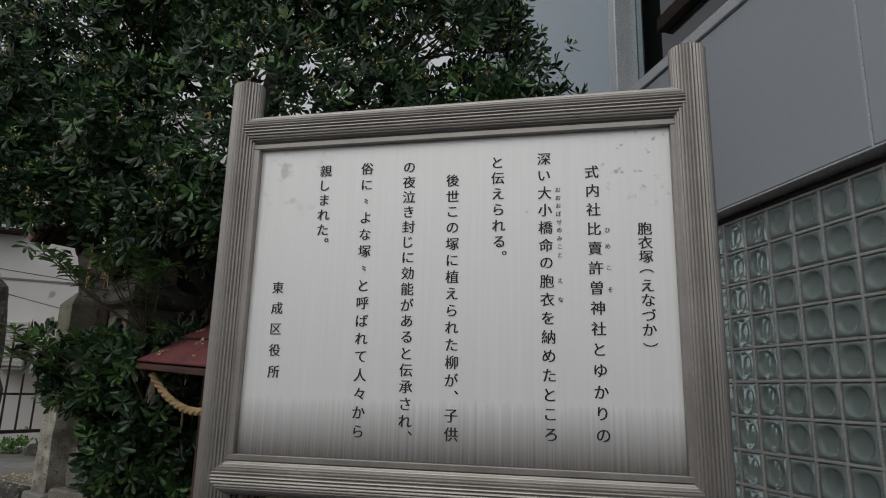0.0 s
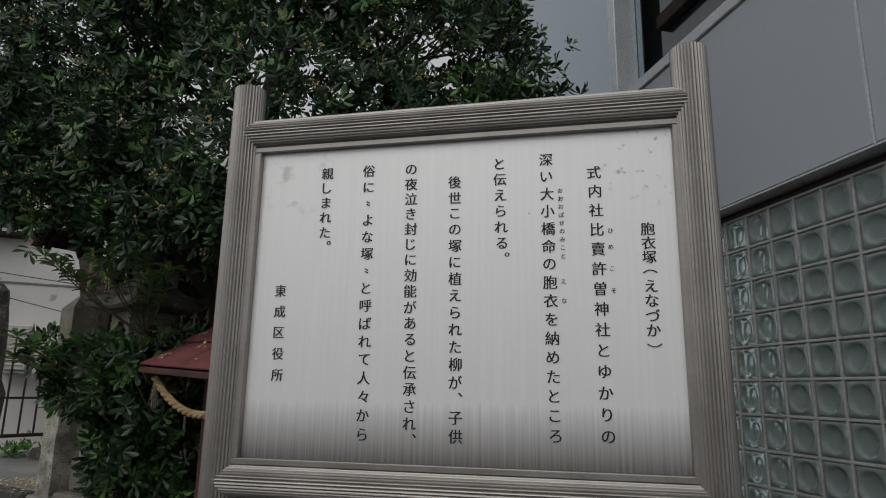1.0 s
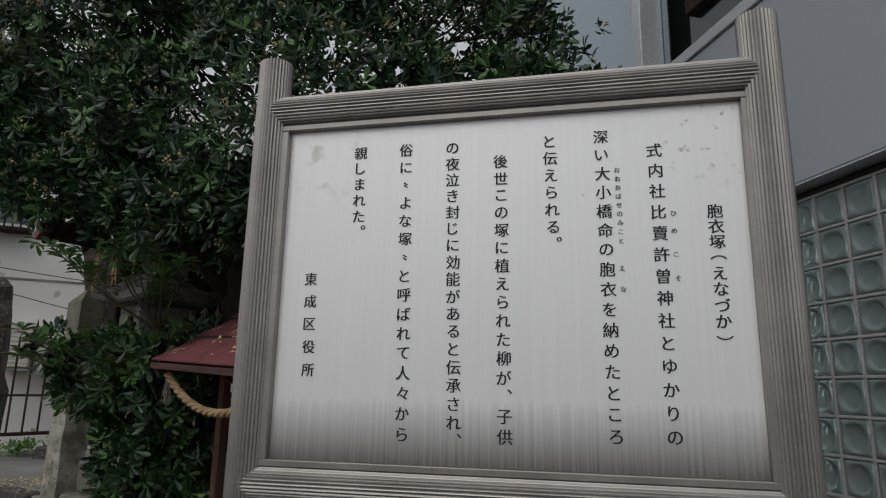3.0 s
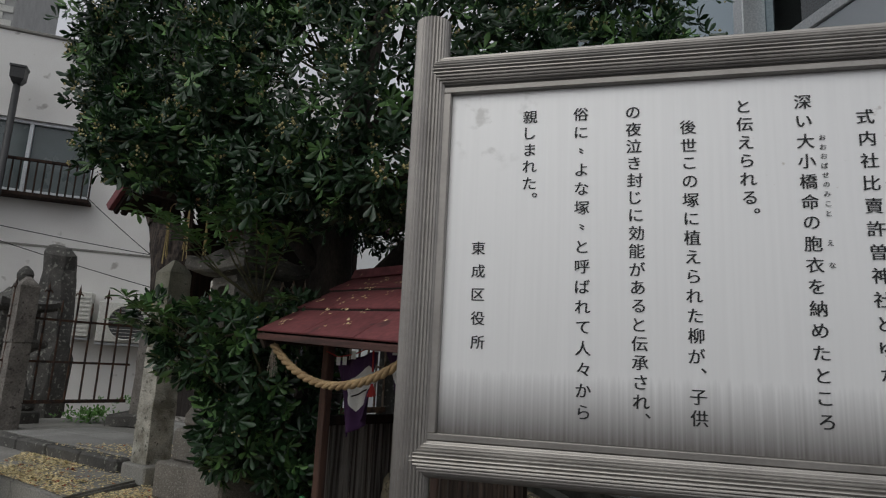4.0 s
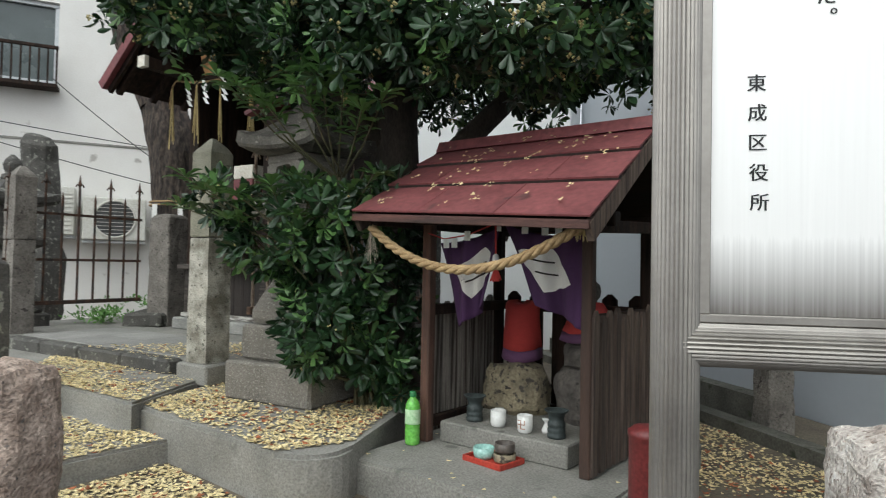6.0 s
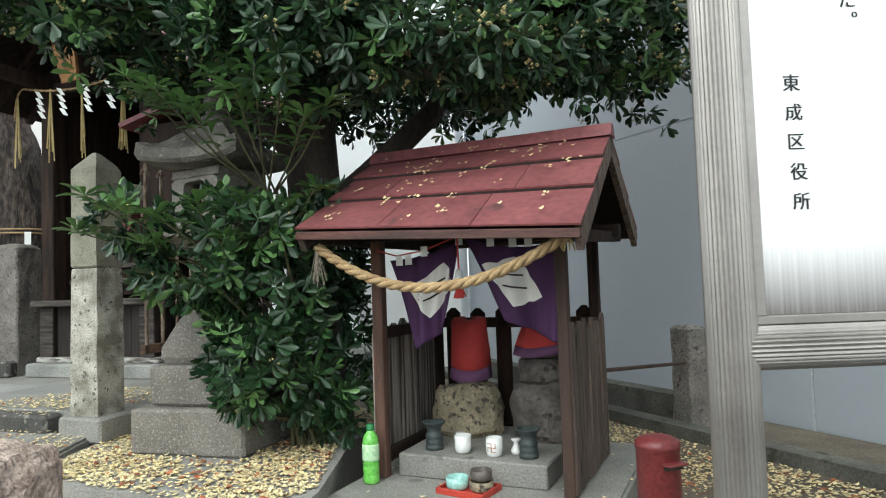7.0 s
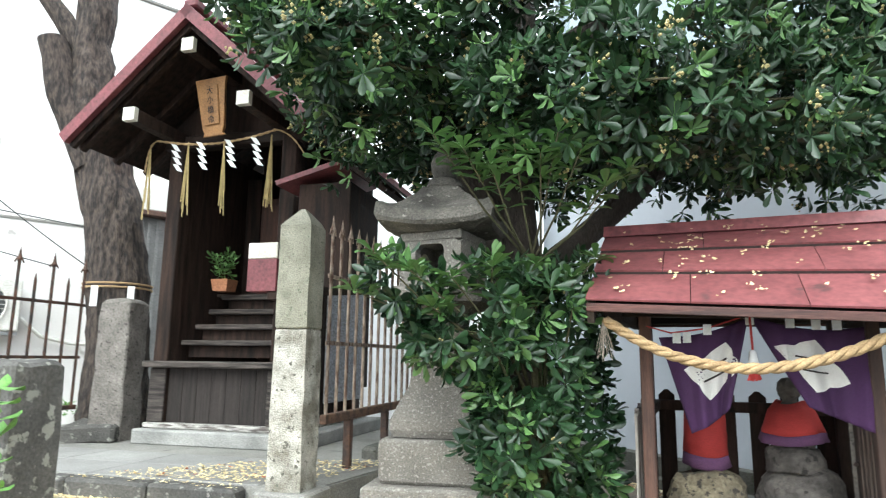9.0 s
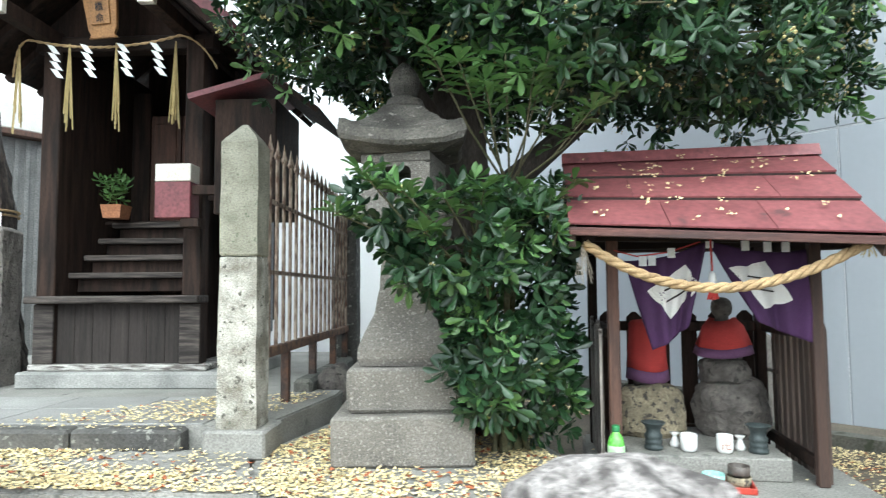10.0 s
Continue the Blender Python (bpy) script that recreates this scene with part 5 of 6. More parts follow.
iron_fence(-2.105, -0.082, 1.008, 9, 1.095, 2.06, (1.41, 1.765), M_IRON, "black rusting iron fence with spear heads")
iron_fence(0.09, 0.24, 2.12, 17, 1.16, 2.11, (1.50, 1.83), M_RUST, "flaking cream and rust iron fence with spear heads", 1)
xk, yk = shrine_xy(0.09, 1.1)
fk = thing("fence_footing", xk, yk, 0.70, SHRINE[2], "dark rough footing and iron feet under the fence", "footing", kind="structure")
part("footing", rough_up(boxed(-0.05, 0.06, -0.25, 1.0, 0.70, 0.935, 0.02), 0.012, 6, 3, 3), M_MOSSY, fk)
for v in (-0.55, 0.0, 0.55, 0.95):
    part("rail_foot", boxed(-0.02, 0.02, v - 0.02, v + 0.02, 0.70, 1.128, 0.003), M_IRON, fk)
x, y = shrine_xy(0.24, 1.05)
solo("rough_stone", rough_up(lathe(bmesh.new(), [(0.12, 0), (0.15, 0.06), (0.13, 0.17), (0.07, 0.24), (0.02, 0.26)], x, y, 0.74, 11), 0.03, 9, 1, 6), M_GREYROCK, "upright rough grey stone below the iron fence", "stone")

# ---- shrine building ----
sh = thing("shrine", *shrine_xy(0.03, 0.11), Z_PLATFORM, SHRINE[2], "small dark wooden shrine with steps and a maroon gable roof", "shrine")
part("plinth", boxed(-1.62, -0.42, 0.84, 2.25, Z_PLATFORM - 0.01, 0.962, 0.012), M_PLINTH, sh, "pale concrete plinth")
part("plinth_course", boxed(-1.585, -0.53, 0.895, 2.2, 0.963, 1.0, 0.008), M_FLAKED, sh, "ledge with flaking white paint")
for u, v in ((-1.51, 0.98), (-0.64, 0.98), (-1.51, 2.12), (-0.64, 2.12)):
    part("post", boxed(u - 0.055, u + 0.055, v - 0.055, v + 0.055, 1.0, 2.92, 0.006), M_WOOD, sh)
for u in (-1.51, -0.64):
    part("post_sleeve", boxed(u - 0.060, u + 0.060, 0.915, 0.93, 1.002, 1.345, 0.004), M_STEPWOOD, sh, "paler weathered post foot")
for k in range(7):
    u0 = -1.45 + k * 0.108
    part("front_board", boxed(u0, u0 + 0.106, 0.955, 0.975, 1.0, 1.35, 0.002), M_FRONTWOOD, sh)
part("front_sill", boxed(-1.60, -0.57, 0.86, 1.02, 1.352, 1.395, 0.008), M_STEPWOOD, sh)
for k in range(4):
    z = 1.50 + k * 0.112
    v0 = 1.05 + k * 0.10
    part("step_tread", boxed(-1.455 + 0.03 * k, -0.73, v0, v0 + 0.13, z, z + 0.035, 0.006), M_STEPWOOD, sh)
    part("step_riser", boxed(-1.43 + 0.03 * k, -0.73, v0 + 0.06, v0 + 0.075, z - 0.08, z - 0.002, 0.002), M_WOOD, sh)
for u in (-1.475, -0.675):
    part("side_wall", boxed(u - 0.012, u + 0.012, 1.037, 2.1, 1.0, 2.9, 0.002), M_WOOD, sh)
for u in (-1.62, -0.53):
    part("outer_wall", boxed(u - 0.012, u + 0.012, 1.3, 2.15, 1.2, 2.85, 0.002), M_WOOD, sh)
part("lattice_screen", boxed(-0.515, -0.505, 1.34, 2.05, 1.12, 1.95, 0.002), M_LATTICE, sh, "pale lattice screen")
part("back_wall", boxed(-1.5, -0.65, 2.05, 2.07, 1.0, 3.3, 0.002), M_WOOD, sh)
part("floor", boxed(-1.44, -0.71, 1.40, 2.05, 1.86, 1.885, 0.004), M_WOOD_H, sh)
for u0, u1 in ((-1.30, -1.085), (-1.075, -0.86)):
    d_ = part("door", boxed(u0, u1, 1.72, 1.745, 1.90, 2.68, 0.003), M_POSTWOOD, sh, "reddish wooden door leaf")
    part("door_panel", boxed(u0 + 0.03, u1 - 0.03, 1.708, 1.719, 1.96, 2.62, 0.003), M_POSTWOOD, d_)
part("door_surround", box(boxed(-1.44, -1.31, 1.72, 1.75, 1.89, 2.85, 0.003), -0.85, -0.71, 1.72, 1.75, 1.89, 2.85, 0.003), M_WOOD, sh)
part("top_beam", boxed(-1.62, -0.53, 0.93, 1.03, 2.86, 2.95, 0.006), M_WOOD_H, sh)
b = prism(bmesh.new(), [(-1.67, 0), (-0.55, 0), (-1.11, 0.50)], 0, 0.02)
bmesh.ops.transform(b, matrix=pose(0, 1.0, 2.95, 90), verts=b.verts)
part("gable_board", b, M_WOOD, sh)
A_U, A_Z, E_DU, E_ZZ, V0, V1 = -1.11, 3.60, 0.86, 2.83, 0.42, 2.45
for s in (-1, 1):
    ln = math.hypot(E_DU, A_Z - E_ZZ)
    b = slab(bmesh.new(), (A_U, V0 + 0.01, A_Z), (A_U, V1, A_Z), (s * E_DU, 0, E_ZZ - A_Z), ln, 0.035)
    part("roof_slope", b, M_MAROON, sh)
    b = slab(bmesh.new(), (A_U, V0 + 0.05, A_Z - 0.05), (A_U, V1 - 0.05, A_Z - 0.05), (s * E_DU, 0, E_ZZ - A_Z), ln - 0.03, 0.02)
    part("roof_boarding", b, M_WOOD, sh)
    b = slab(bmesh.new(), (A_U, V0 - 0.03, A_Z + 0.012), (A_U, V0 + 0.012, A_Z + 0.012), (s * E_DU, 0, E_ZZ - A_Z), ln + 0.03, 0.075)
    part("bargeboard", b, M_MAROON, sh, "maroon-painted gable board")
    b = slab(bmesh.new(), (A_U, V0 + 0.02, A_Z - 0.065), (A_U, V0 + 0.05, A_Z - 0.065), (s * E_DU, 0, E_ZZ - A_Z), ln - 0.02, 0.05)
    part("inner_bargeboard", b, M_WOOD, sh)
    for k in range(7):
        q = 0.08 + k * 0.30
        b = slab(bmesh.new(), (A_U, V0 + q, A_Z - 0.085), (A_U, V0 + q + 0.045, A_Z - 0.085), (s * E_DU, 0, E_ZZ - A_Z), ln - 0.04, 0.04)
        part("rafter", b, M_WOOD, sh)
for u, z in ((-1.11, 3.355), (-1.50, 2.93), (-0.69, 2.96)):
    pu = part("purlin", boxed(u - 0.04, u + 0.04, V0 + 0.045, V1 - 0.2, z - 0.04, z + 0.04, 0.003), M_WOOD, sh)
    part("purlin_end", boxed(u - 0.044, u + 0.044, V0 + 0.005, V0 + 0.044, z - 0.044, z + 0.044, 0.003), M_WHITEPAINT, pu, "white-painted beam end")
part("ridge", boxed(A_U - 0.05, A_U + 0.05, V0, V1, A_Z + 0.003, A_Z + 0.06, 0.01), M_MAROON, sh)
pq = thing("name_plaque", *shrine_xy(-1.06, 0.86), 2.89, SHRINE[2] - 8, "small gilded wooden name plaque under the gable", "plaque")
b = prism(bmesh.new(), [(-0.09, -0.02), (-0.07, 0.0), (-0.09, 0.03), (-0.115, 0.31), (-0.13, 0.36), (0.13, 0.36), (0.115, 0.31), (0.09, 0.03), (0.07, 0.0), (0.09, -0.02)], 0, 0.02, 0.003)
bmesh.ops.transform(b, matrix=pose(0, 0, 2.88, 100), verts=b.verts)
part("board", b, M_BUFF, pq)
b = boxed(-0.062, 0.062, -0.008, 0.0, 0.05, 0.31, 0.003)
bmesh.ops.transform(b, matrix=pose(0, -0.022, 2.88, 10), verts=b.verts)
part("field", b, M_BUFF, pq)
ins = write_column("大小橋命", 0.0, 0.275, 0.0, 0.085, 0.06, pq, y=-0.0105, x_off=0)
for ob in ins:
    ob.matrix_basis = pose(0, -0.022, -0.01, 10) @ pose(0, 0, 2.89)
bx_ = thing("offertory_box", *shrine_xy(-0.62, 0.86), 1.82, SHRINE[2], "maroon painted box with a white top inside the shrine", "box")
part("body", boxed(-0.10, 0.10, -0.06, 0.06, 1.82, 2.02, 0.004), M_MAROON, bx_)
part("top", boxed(-0.10, 0.10, -0.06, 0.06, 2.022, 2.12, 0.004), M_WHITEPAINT, bx_)
part("bracket", boxed(0.04, 0.14, -0.05, 0.06, 1.77, 1.818, 0.003), M_WOOD, bx_)
pt = thing("potted_plant", *shrine_xy(-1.25, 1.36), 1.885, SHRINE[2], "small green plant in a square terracotta pot", "plant")
part("pot", lathe(bmesh.new(), [(0.055, 1.886), (0.068, 1.97), (0.062, 1.97), (0.05, 1.95)], square=True), M_TERRACOTTA, pt)
sc = thing("side_cabinet", *shrine_xy(-0.20, 0.86), 1.83, SHRINE[2], "dark wooden cabinet with a sloped maroon roof on the shrine's side", "cabinet")
part("body", boxed(-0.17, 0.17, -0.11, 0.35, 1.83, 2.46, 0.006), M_WOOD, sc)
b = slab(bmesh.new(), (-0.30, -0.17, 2.475), (-0.30, 0.42, 2.475), (0.42, 0, 0.11), 0.43, 0.03)
part("roof", b, M_MAROON, sc)
b = slab(bmesh.new(), (0.125, -0.17, 2.60), (0.125, 0.42, 2.60), (0.30, 0, -0.22), 0.36, 0.03)
part("roof", b, M_WOOD, sc)
for v in (-0.04, 0.2):
    part("bracket", boxed(-0.33, -0.172, v, v + 0.04, 1.95, 2.0, 0.003), M_WOOD, sc)

# rope with paper streamers and straw tassels across the shrine's front
sr = thing("festoon", *shrine_xy(-1.06, 0.9), 2.86, SHRINE[2], "thin straw rope with white paper streamers and straw tassels", "festoon")
rope(sr, (-0.46, 0, 2.875), (-0.02, 0, 2.825), (0.42, 0, 2.885), 0.008, strands=2, twist=60)
rope(sr, (-0.46, 0, 2.875), (-0.53, 0, 2.83), (-0.56, 0, 2.66), 0.006, strands=2, twist=60)
rope(sr, (0.42, 0, 2.885), (0.53, 0.02, 2.83), (0.62, 0.05, 2.70), 0.006, strands=2, twist=60)


def streamer(u, z, seed):
    """Zigzag paper strip folded in steps."""
    b = bmesh.new()
    x, zz, s = u, z, 1
    w = 0.042
    for k in range(4):
        y = -0.012 - 0.005 * (k % 2)
        p = [(x, y, zz), (x + w, y, zz - 0.010), (x + w + 0.040, y, zz - 0.062), (x + 0.040, y, zz - 0.052)]
        f = [b.verts.new(q) for q in p]
        g_ = [b.verts.new((q[0], q[1] + 0.0015, q[2])) for q in p]
        b.faces.new(f)
        b.faces.new(g_[::-1])
        for i in range(4):
            b.faces.new((f[i], g_[i], g_[(i + 1) % 4], f[(i + 1) % 4]))
        x += 0.010
        zz -= 0.048
    part("paper_streamer", b, M_PAPER, sr, "white zigzag paper streamer")


for k, u in enumerate((-0.36, -0.165, 0.05, 0.245)):
    streamer(u, 2.845, k)
for k, u in enumerate((-0.53, -0.23, 0.045, 0.395)):
    part("straw_tassel", frayed(bmesh.new(), u, 0.0, 2.85, 0.50, 9, 20 + k, 0.028, 0.0045), M_STRAW, sr)
# ---- trees, shrub, plants ----
# leaf outline along its length, with a folded midrib: (along, across, droop)
LEAF = np.array([(0, 0, 0), (0.45, 0, -0.02), (0.78, 0, -0.05), (1.0, 0, -0.12), (0.42, 0.11, 0.05), (0.72, 0.175, 0.04), (0.91, 0.11, -0.04),
                 (0.42, -0.11, 0.05), (0.72, -0.175, 0.04), (0.91, -0.11, -0.04)])
LEAF_FACES = [(0, 1, 4), (1, 2, 5, 4), (2, 3, 6, 5), (0, 7, 1), (1, 7, 8, 2), (2, 8, 9, 3)]


def leaf_cloud(name, centers, normals, mat, parent, per=(6, 10), length=0.08, seed=1, tilt=(0.15, 0.9), label="", second=None, share=0.0):
    """Whorls of leaves, each whorl round its own shoot."""
    g = np.random.default_rng(seed)
    verts, faces, which = [], [], []
    count = 0
    for c, n in zip(centers, normals):
        n = n / (np.linalg.norm(n) + 1e-9)
        ref = np.array((0.0, 0.0, 1.0)) if abs(n[2]) < 0.9 else np.array((1.0, 0.0, 0.0))
        a = np.cross(n, ref)
        a /= np.linalg.norm(a)
        b = np.cross(n, a)
        k = int(g.integers(per[0], per[1] + 1))
        ph = g.uniform(0, 6.28)
        fresh = int(g.uniform() < share)
        for i in range(k):
            an = ph + 6.28 * i / k + g.uniform(-0.25, 0.25)
            out = a * math.cos(an) + b * math.sin(an)
            lift = g.uniform(*tilt) - 0.25 * (i % 3 == 0)
            d = out * math.cos(lift) + n * math.sin(lift)
            side = np.cross(n, out)
            up = np.cross(d, side)
            ln = length * g.uniform(0.65, 1.15)
            L = LEAF * ln
            verts.append(c + np.outer(L[:, 0], d) + np.outer(L[:, 1], side) + np.outer(L[:, 2], -up) + n * (0.004 - 0.035 * g.uniform() ** 2))
            faces.append(count)
            which += [fresh] * 6
            count += 10
    v = np.concatenate(verts)
    me = bpy.data.meshes.new(name)
    fl = [tuple(i + o for i in f) for o in faces for f in LEAF_FACES]
    me.from_pydata(v.tolist(), [], fl)
    me.materials.append(mat)
    if second:
        me.materials.append(second)
        me.polygons.foreach_set("material_index", which)
    me.polygons.foreach_set("use_smooth", [True] * len(me.polygons))
    ob = new(name, me)
    ob.parent = parent
    ob.matrix_parent_inverse = parent.matrix_world.inverted()
    return tagged(ob, label, kind="stuff")


def seeds(name, centers, parent, seed, size=0.0078, per=7):
    """Little clusters of pale round seeds."""
    g = np.random.default_rng(seed)
    octa = np.array([(1, 0, 0), (-1, 0, 0), (0, 1, 0), (0, -1, 0), (0, 0, 1), (0, 0, -1)], float)
    of = [(0, 2, 4), (2, 1, 4), (1, 3, 4), (3, 0, 4), (2, 0, 5), (1, 2, 5), (3, 1, 5), (0, 3, 5)]
    v, f = [], []
    for c in centers:
        for _ in range(per):
            o = len(v) * 6
            v.append(c + g.normal(0, 0.014, 3) + octa * size * g.uniform(0.6, 1.2))
            f += [tuple(i + o for i in q) for q in of]
    me = bpy.data.meshes.new(name)
    me.from_pydata(np.concatenate(v).tolist(), [], f)
    me.materials.append(M_SEED)
    ob = new(name, me)
    ob.parent = parent
    ob.matrix_parent_inverse = parent.matrix_world.inverted()
    return tagged(ob, "pale yellow seed clusters", kind="stuff")


def crown_points(blobs, density, seed, shell=0.30, lump=0.16):
    """Shoots in the outer shell of a union of uneven ellipsoids: places and outward directions."""
    g = np.random.default_rng(seed)
    P, N = [], []
    C = np.array([b[0] for b in blobs])
    R = np.array([b[1] for b in blobs])
    for c, r, k in blobs:
        c, r = np.array(c), np.array(r)
        area = 4 * math.pi * ((r[0] * r[1]) ** 1.6 / 3 + (r[0] * r[2]) ** 1.6 / 3 + (r[1] * r[2]) ** 1.6 / 3) ** (1 / 1.6)
        for _ in range(int(area * density * k)):
            d = g.normal(size=3)
            d /= np.linalg.norm(d)
            rad = 1 - shell * g.uniform() ** 1.3
            rad *= 1 + lump * noise.noise(Vector(c + d * r) * 2.6) + 0.10 * noise.noise(Vector(c + d * r) * 7.0)
            p = c + d * r * rad
            q = (((p - C) / R) ** 2).sum(1)
            if (q < 0.50).any():
                continue
            if p[1] > c[1] + 0.35 * r[1] and g.uniform() < 0.55:
                continue
            n = d / r
            n = n / np.linalg.norm(n) + np.array((0, -0.15, 0.45)) + g.normal(0, 0.35, 3)
            P.append(p)
            N.append(n)
    return np.array(P), np.array(N)


tree = thing("evergreen_tree", -2.13, 3.72, Z_TERRACE, 0, "dense evergreen tree with dark glossy leaves and pale seed clusters", "tree")
TB = Vector((-2.13, 3.72, 0))


def limb(name, pts, radii, parent, mat, seed=0, amount=0.012, cuts=0, sides=14):
    b = bmesh.new()
    tube(b, [Vector(p) - TB for p in pts], radii, sides)
    rough_up(b, amount, 7, cuts, seed)
    return part(name, b, mat, parent, smooth=True)


trunk = limb("trunk", [(-2.13, 3.72, 0.74), (-2.16, 3.70, 1.2), (-2.12, 3.72, 1.7), (-2.16, 3.75, 2.2), (-2.1, 3.8, 3.0), (-2.0, 3.9, 4.0)], [0.17, 0.14, 0.13, 0.13, 0.10, 0.05], tree, M_BARKDARK, 1)
limb("limb", [(-2.13, 3.72, 1.75), (-1.85, 3.68, 1.98), (-1.55, 3.62, 2.25), (-1.2, 3.5, 2.65), (-0.9, 3.45, 3.0)], [0.075, 0.062, 0.055, 0.04, 0.02], tree, M_BARKDARK, 2)
limb("limb", [(-2.14, 3.73, 2.0), (-2.4, 3.6, 2.3), (-2.75, 3.4, 2.75)], [0.07, 0.05, 0.025], tree, M_BARKDARK, 3)
limb("limb", [(-2.1, 3.78, 2.4), (-1.9, 3.4, 2.8), (-1.7, 3.0, 3.2)], [0.06, 0.045, 0.02], tree, M_BARKDARK, 4)
limb("limb", [(-2.08, 3.8, 2.9), (-1.5, 3.9, 3.4), (-1.0, 3.8, 3.9)], [0.06, 0.045, 0.02], tree, M_BARKDARK, 5)
# the last blob is an unseen overhang, added to shade the crown below
BLOBS = [((-1.85, 3.95, 3.60), (1.55, 1.15, 1.20), 0.8), ((-1.60, 3.22, 2.98), (1.10, 0.72, 0.72), 1.3), ((-2.62, 3.30, 3.02), (0.72, 0.62, 0.56), 1.3),
         ((-0.90, 3.26, 2.66), (0.56, 0.50, 0.46), 1.3), ((-1.80, 3.45, 4.25), (1.45, 1.05, 0.95), 0.8), ((-2.95, 3.35, 3.60), (0.72, 0.75, 0.62), 1.1),
         ((-2.95, 2.98, 2.62), (0.36, 0.26, 0.22), 1.4), ((-1.35, 2.95, 2.40), (0.62, 0.34, 0.24), 1.4), ((-0.85, 3.5, 3.4), (0.75, 0.7, 0.65), 0.9), ((-3.15, 3.15, 3.05), (0.36, 0.36, 0.34), 1.2),
         ((-2.15, 2.90, 2.46), (0.36, 0.22, 0.17), 1.3), ((-0.62, 3.36, 2.44), (0.22, 0.22, 0.17), 1.2), ((-0.42, 3.05, 2.98), (0.30, 0.28, 0.16), 0.9),
         ((-2.20, 3.95, 2.80), (0.80, 0.50, 0.52), 1.1), ((-2.80, 3.80, 2.78), (0.46, 0.45, 0.42), 1.1), ((-1.45, 3.75, 2.75), (0.7, 0.4, 0.42), 1.0),
         ((-0.26, 3.02, 2.82), (0.30, 0.25, 0.17), 0.6), ((-0.03, 2.98, 2.90), (0.17, 0.15, 0.11), 0.6), ((-0.47, 3.14, 2.42), (0.20, 0.18, 0.15), 1.0),
         ((-3.52, 3.60, 3.62), (0.50, 0.42, 0.36), 0.7), ((-2.0, 3.0, 4.75), (1.45, 0.85, 0.65), 0.8)]
g0 = np.random.default_rng(9)
P, N = crown_points(BLOBS, 250, 5, 0.36, 0.36)
far = g0.uniform(size=len(P)) < 0.14
P[far] += (N[far] / np.linalg.norm(N[far], axis=1)[:, None] + np.array((0, 0, -0.3))) * g0.uniform(0.03, 0.19, (far.sum(), 1))
leaf_cloud("crown", P, N, M_LEAF, tree, (6, 9), 0.074, 2, second=M_LEAFNEW, share=0.20)
g = np.random.default_rng(3)
pick = g.uniform(size=len(P)) < 0.17
seeds("seed", P[pick] + N[pick] / np.linalg.norm(N[pick], axis=1)[:, None] * 0.03, tree, 4)
# inner twigs: thin shoots from the limbs into the crown
b = bmesh.new()
for i in range(260):
    p = P[int(g.integers(len(P)))]
    o = np.array((-1.9, 3.6, 2.9)) * 0.45 + p * 0.55 + g.normal(0, 0.1, 3)
    tube(b, [Vector(o) - TB, (Vector(o) + Vector(p)) / 2 - TB + Vector((0, 0, -0.04)), Vector(p) - TB], [0.010, 0.007, 0.003], 5)
tw = part("twig", b, M_TWIG, tree, kind="stuff")


def shrub(name, x, y, z, blobs, density, seed, label, shoots, length=0.078, mat=M_LEAF):
    t = thing(name, x, y, z, 0, label, "shrub")
    p, n = crown_points(blobs, density, seed, 0.75, 0.55)
    keep = p[:, 2] > z + 0.03
    p, n = p[keep], n[keep]
    leaf_cloud("leaves", p, n, mat, t, (6, 9), length, seed + 1, second=M_LEAFNEW, share=0.22)
    gg = np.random.default_rng(seed)
    for k in range(shoots):
        q = p[int(gg.integers(len(p)))]
        b = bmesh.new()
        tube(b, [(gg.uniform(-0.08, 0.08), gg.uniform(-0.05, 0.05), z - 0.01), ((q[0] - x) * 0.3, (q[1] - y) * 0.3, z + (q[2] - z) * 0.55), (q[0] - x, q[1] - y, q[2])], [0.012, 0.009, 0.003], 6)
        part("stem", b, M_TWIG, t)
    return t, p, n


sb, sp, sn = shrub("evergreen_shrub", -2.10, 3.30, Z_TERRACE, [((-2.13, 3.22, 1.22), (0.28, 0.26, 0.47), 1.6), ((-2.42, 2.98, 1.63), (0.34, 0.20, 0.16), 1.5), ((-2.05, 3.22, 1.56), (0.20, 0.26, 0.26), 1.4),
                                                              ((-2.25, 3.02, 1.16), (0.20, 0.16, 0.24), 1.6), ((-2.70, 2.93, 1.70), (0.16, 0.14, 0.12), 1.5),
                                                              ((-2.20, 3.04, 1.40), (0.24, 0.17, 0.18), 1.3), ((-2.44, 2.94, 1.50), (0.23, 0.15, 0.11), 1.2)], 330, 21,
                   "leafy evergreen shrub crowding the stone lantern", 26)
seeds("seed", sp[g.uniform(size=len(sp)) < 0.04], sb, 8, 0.006, 4)

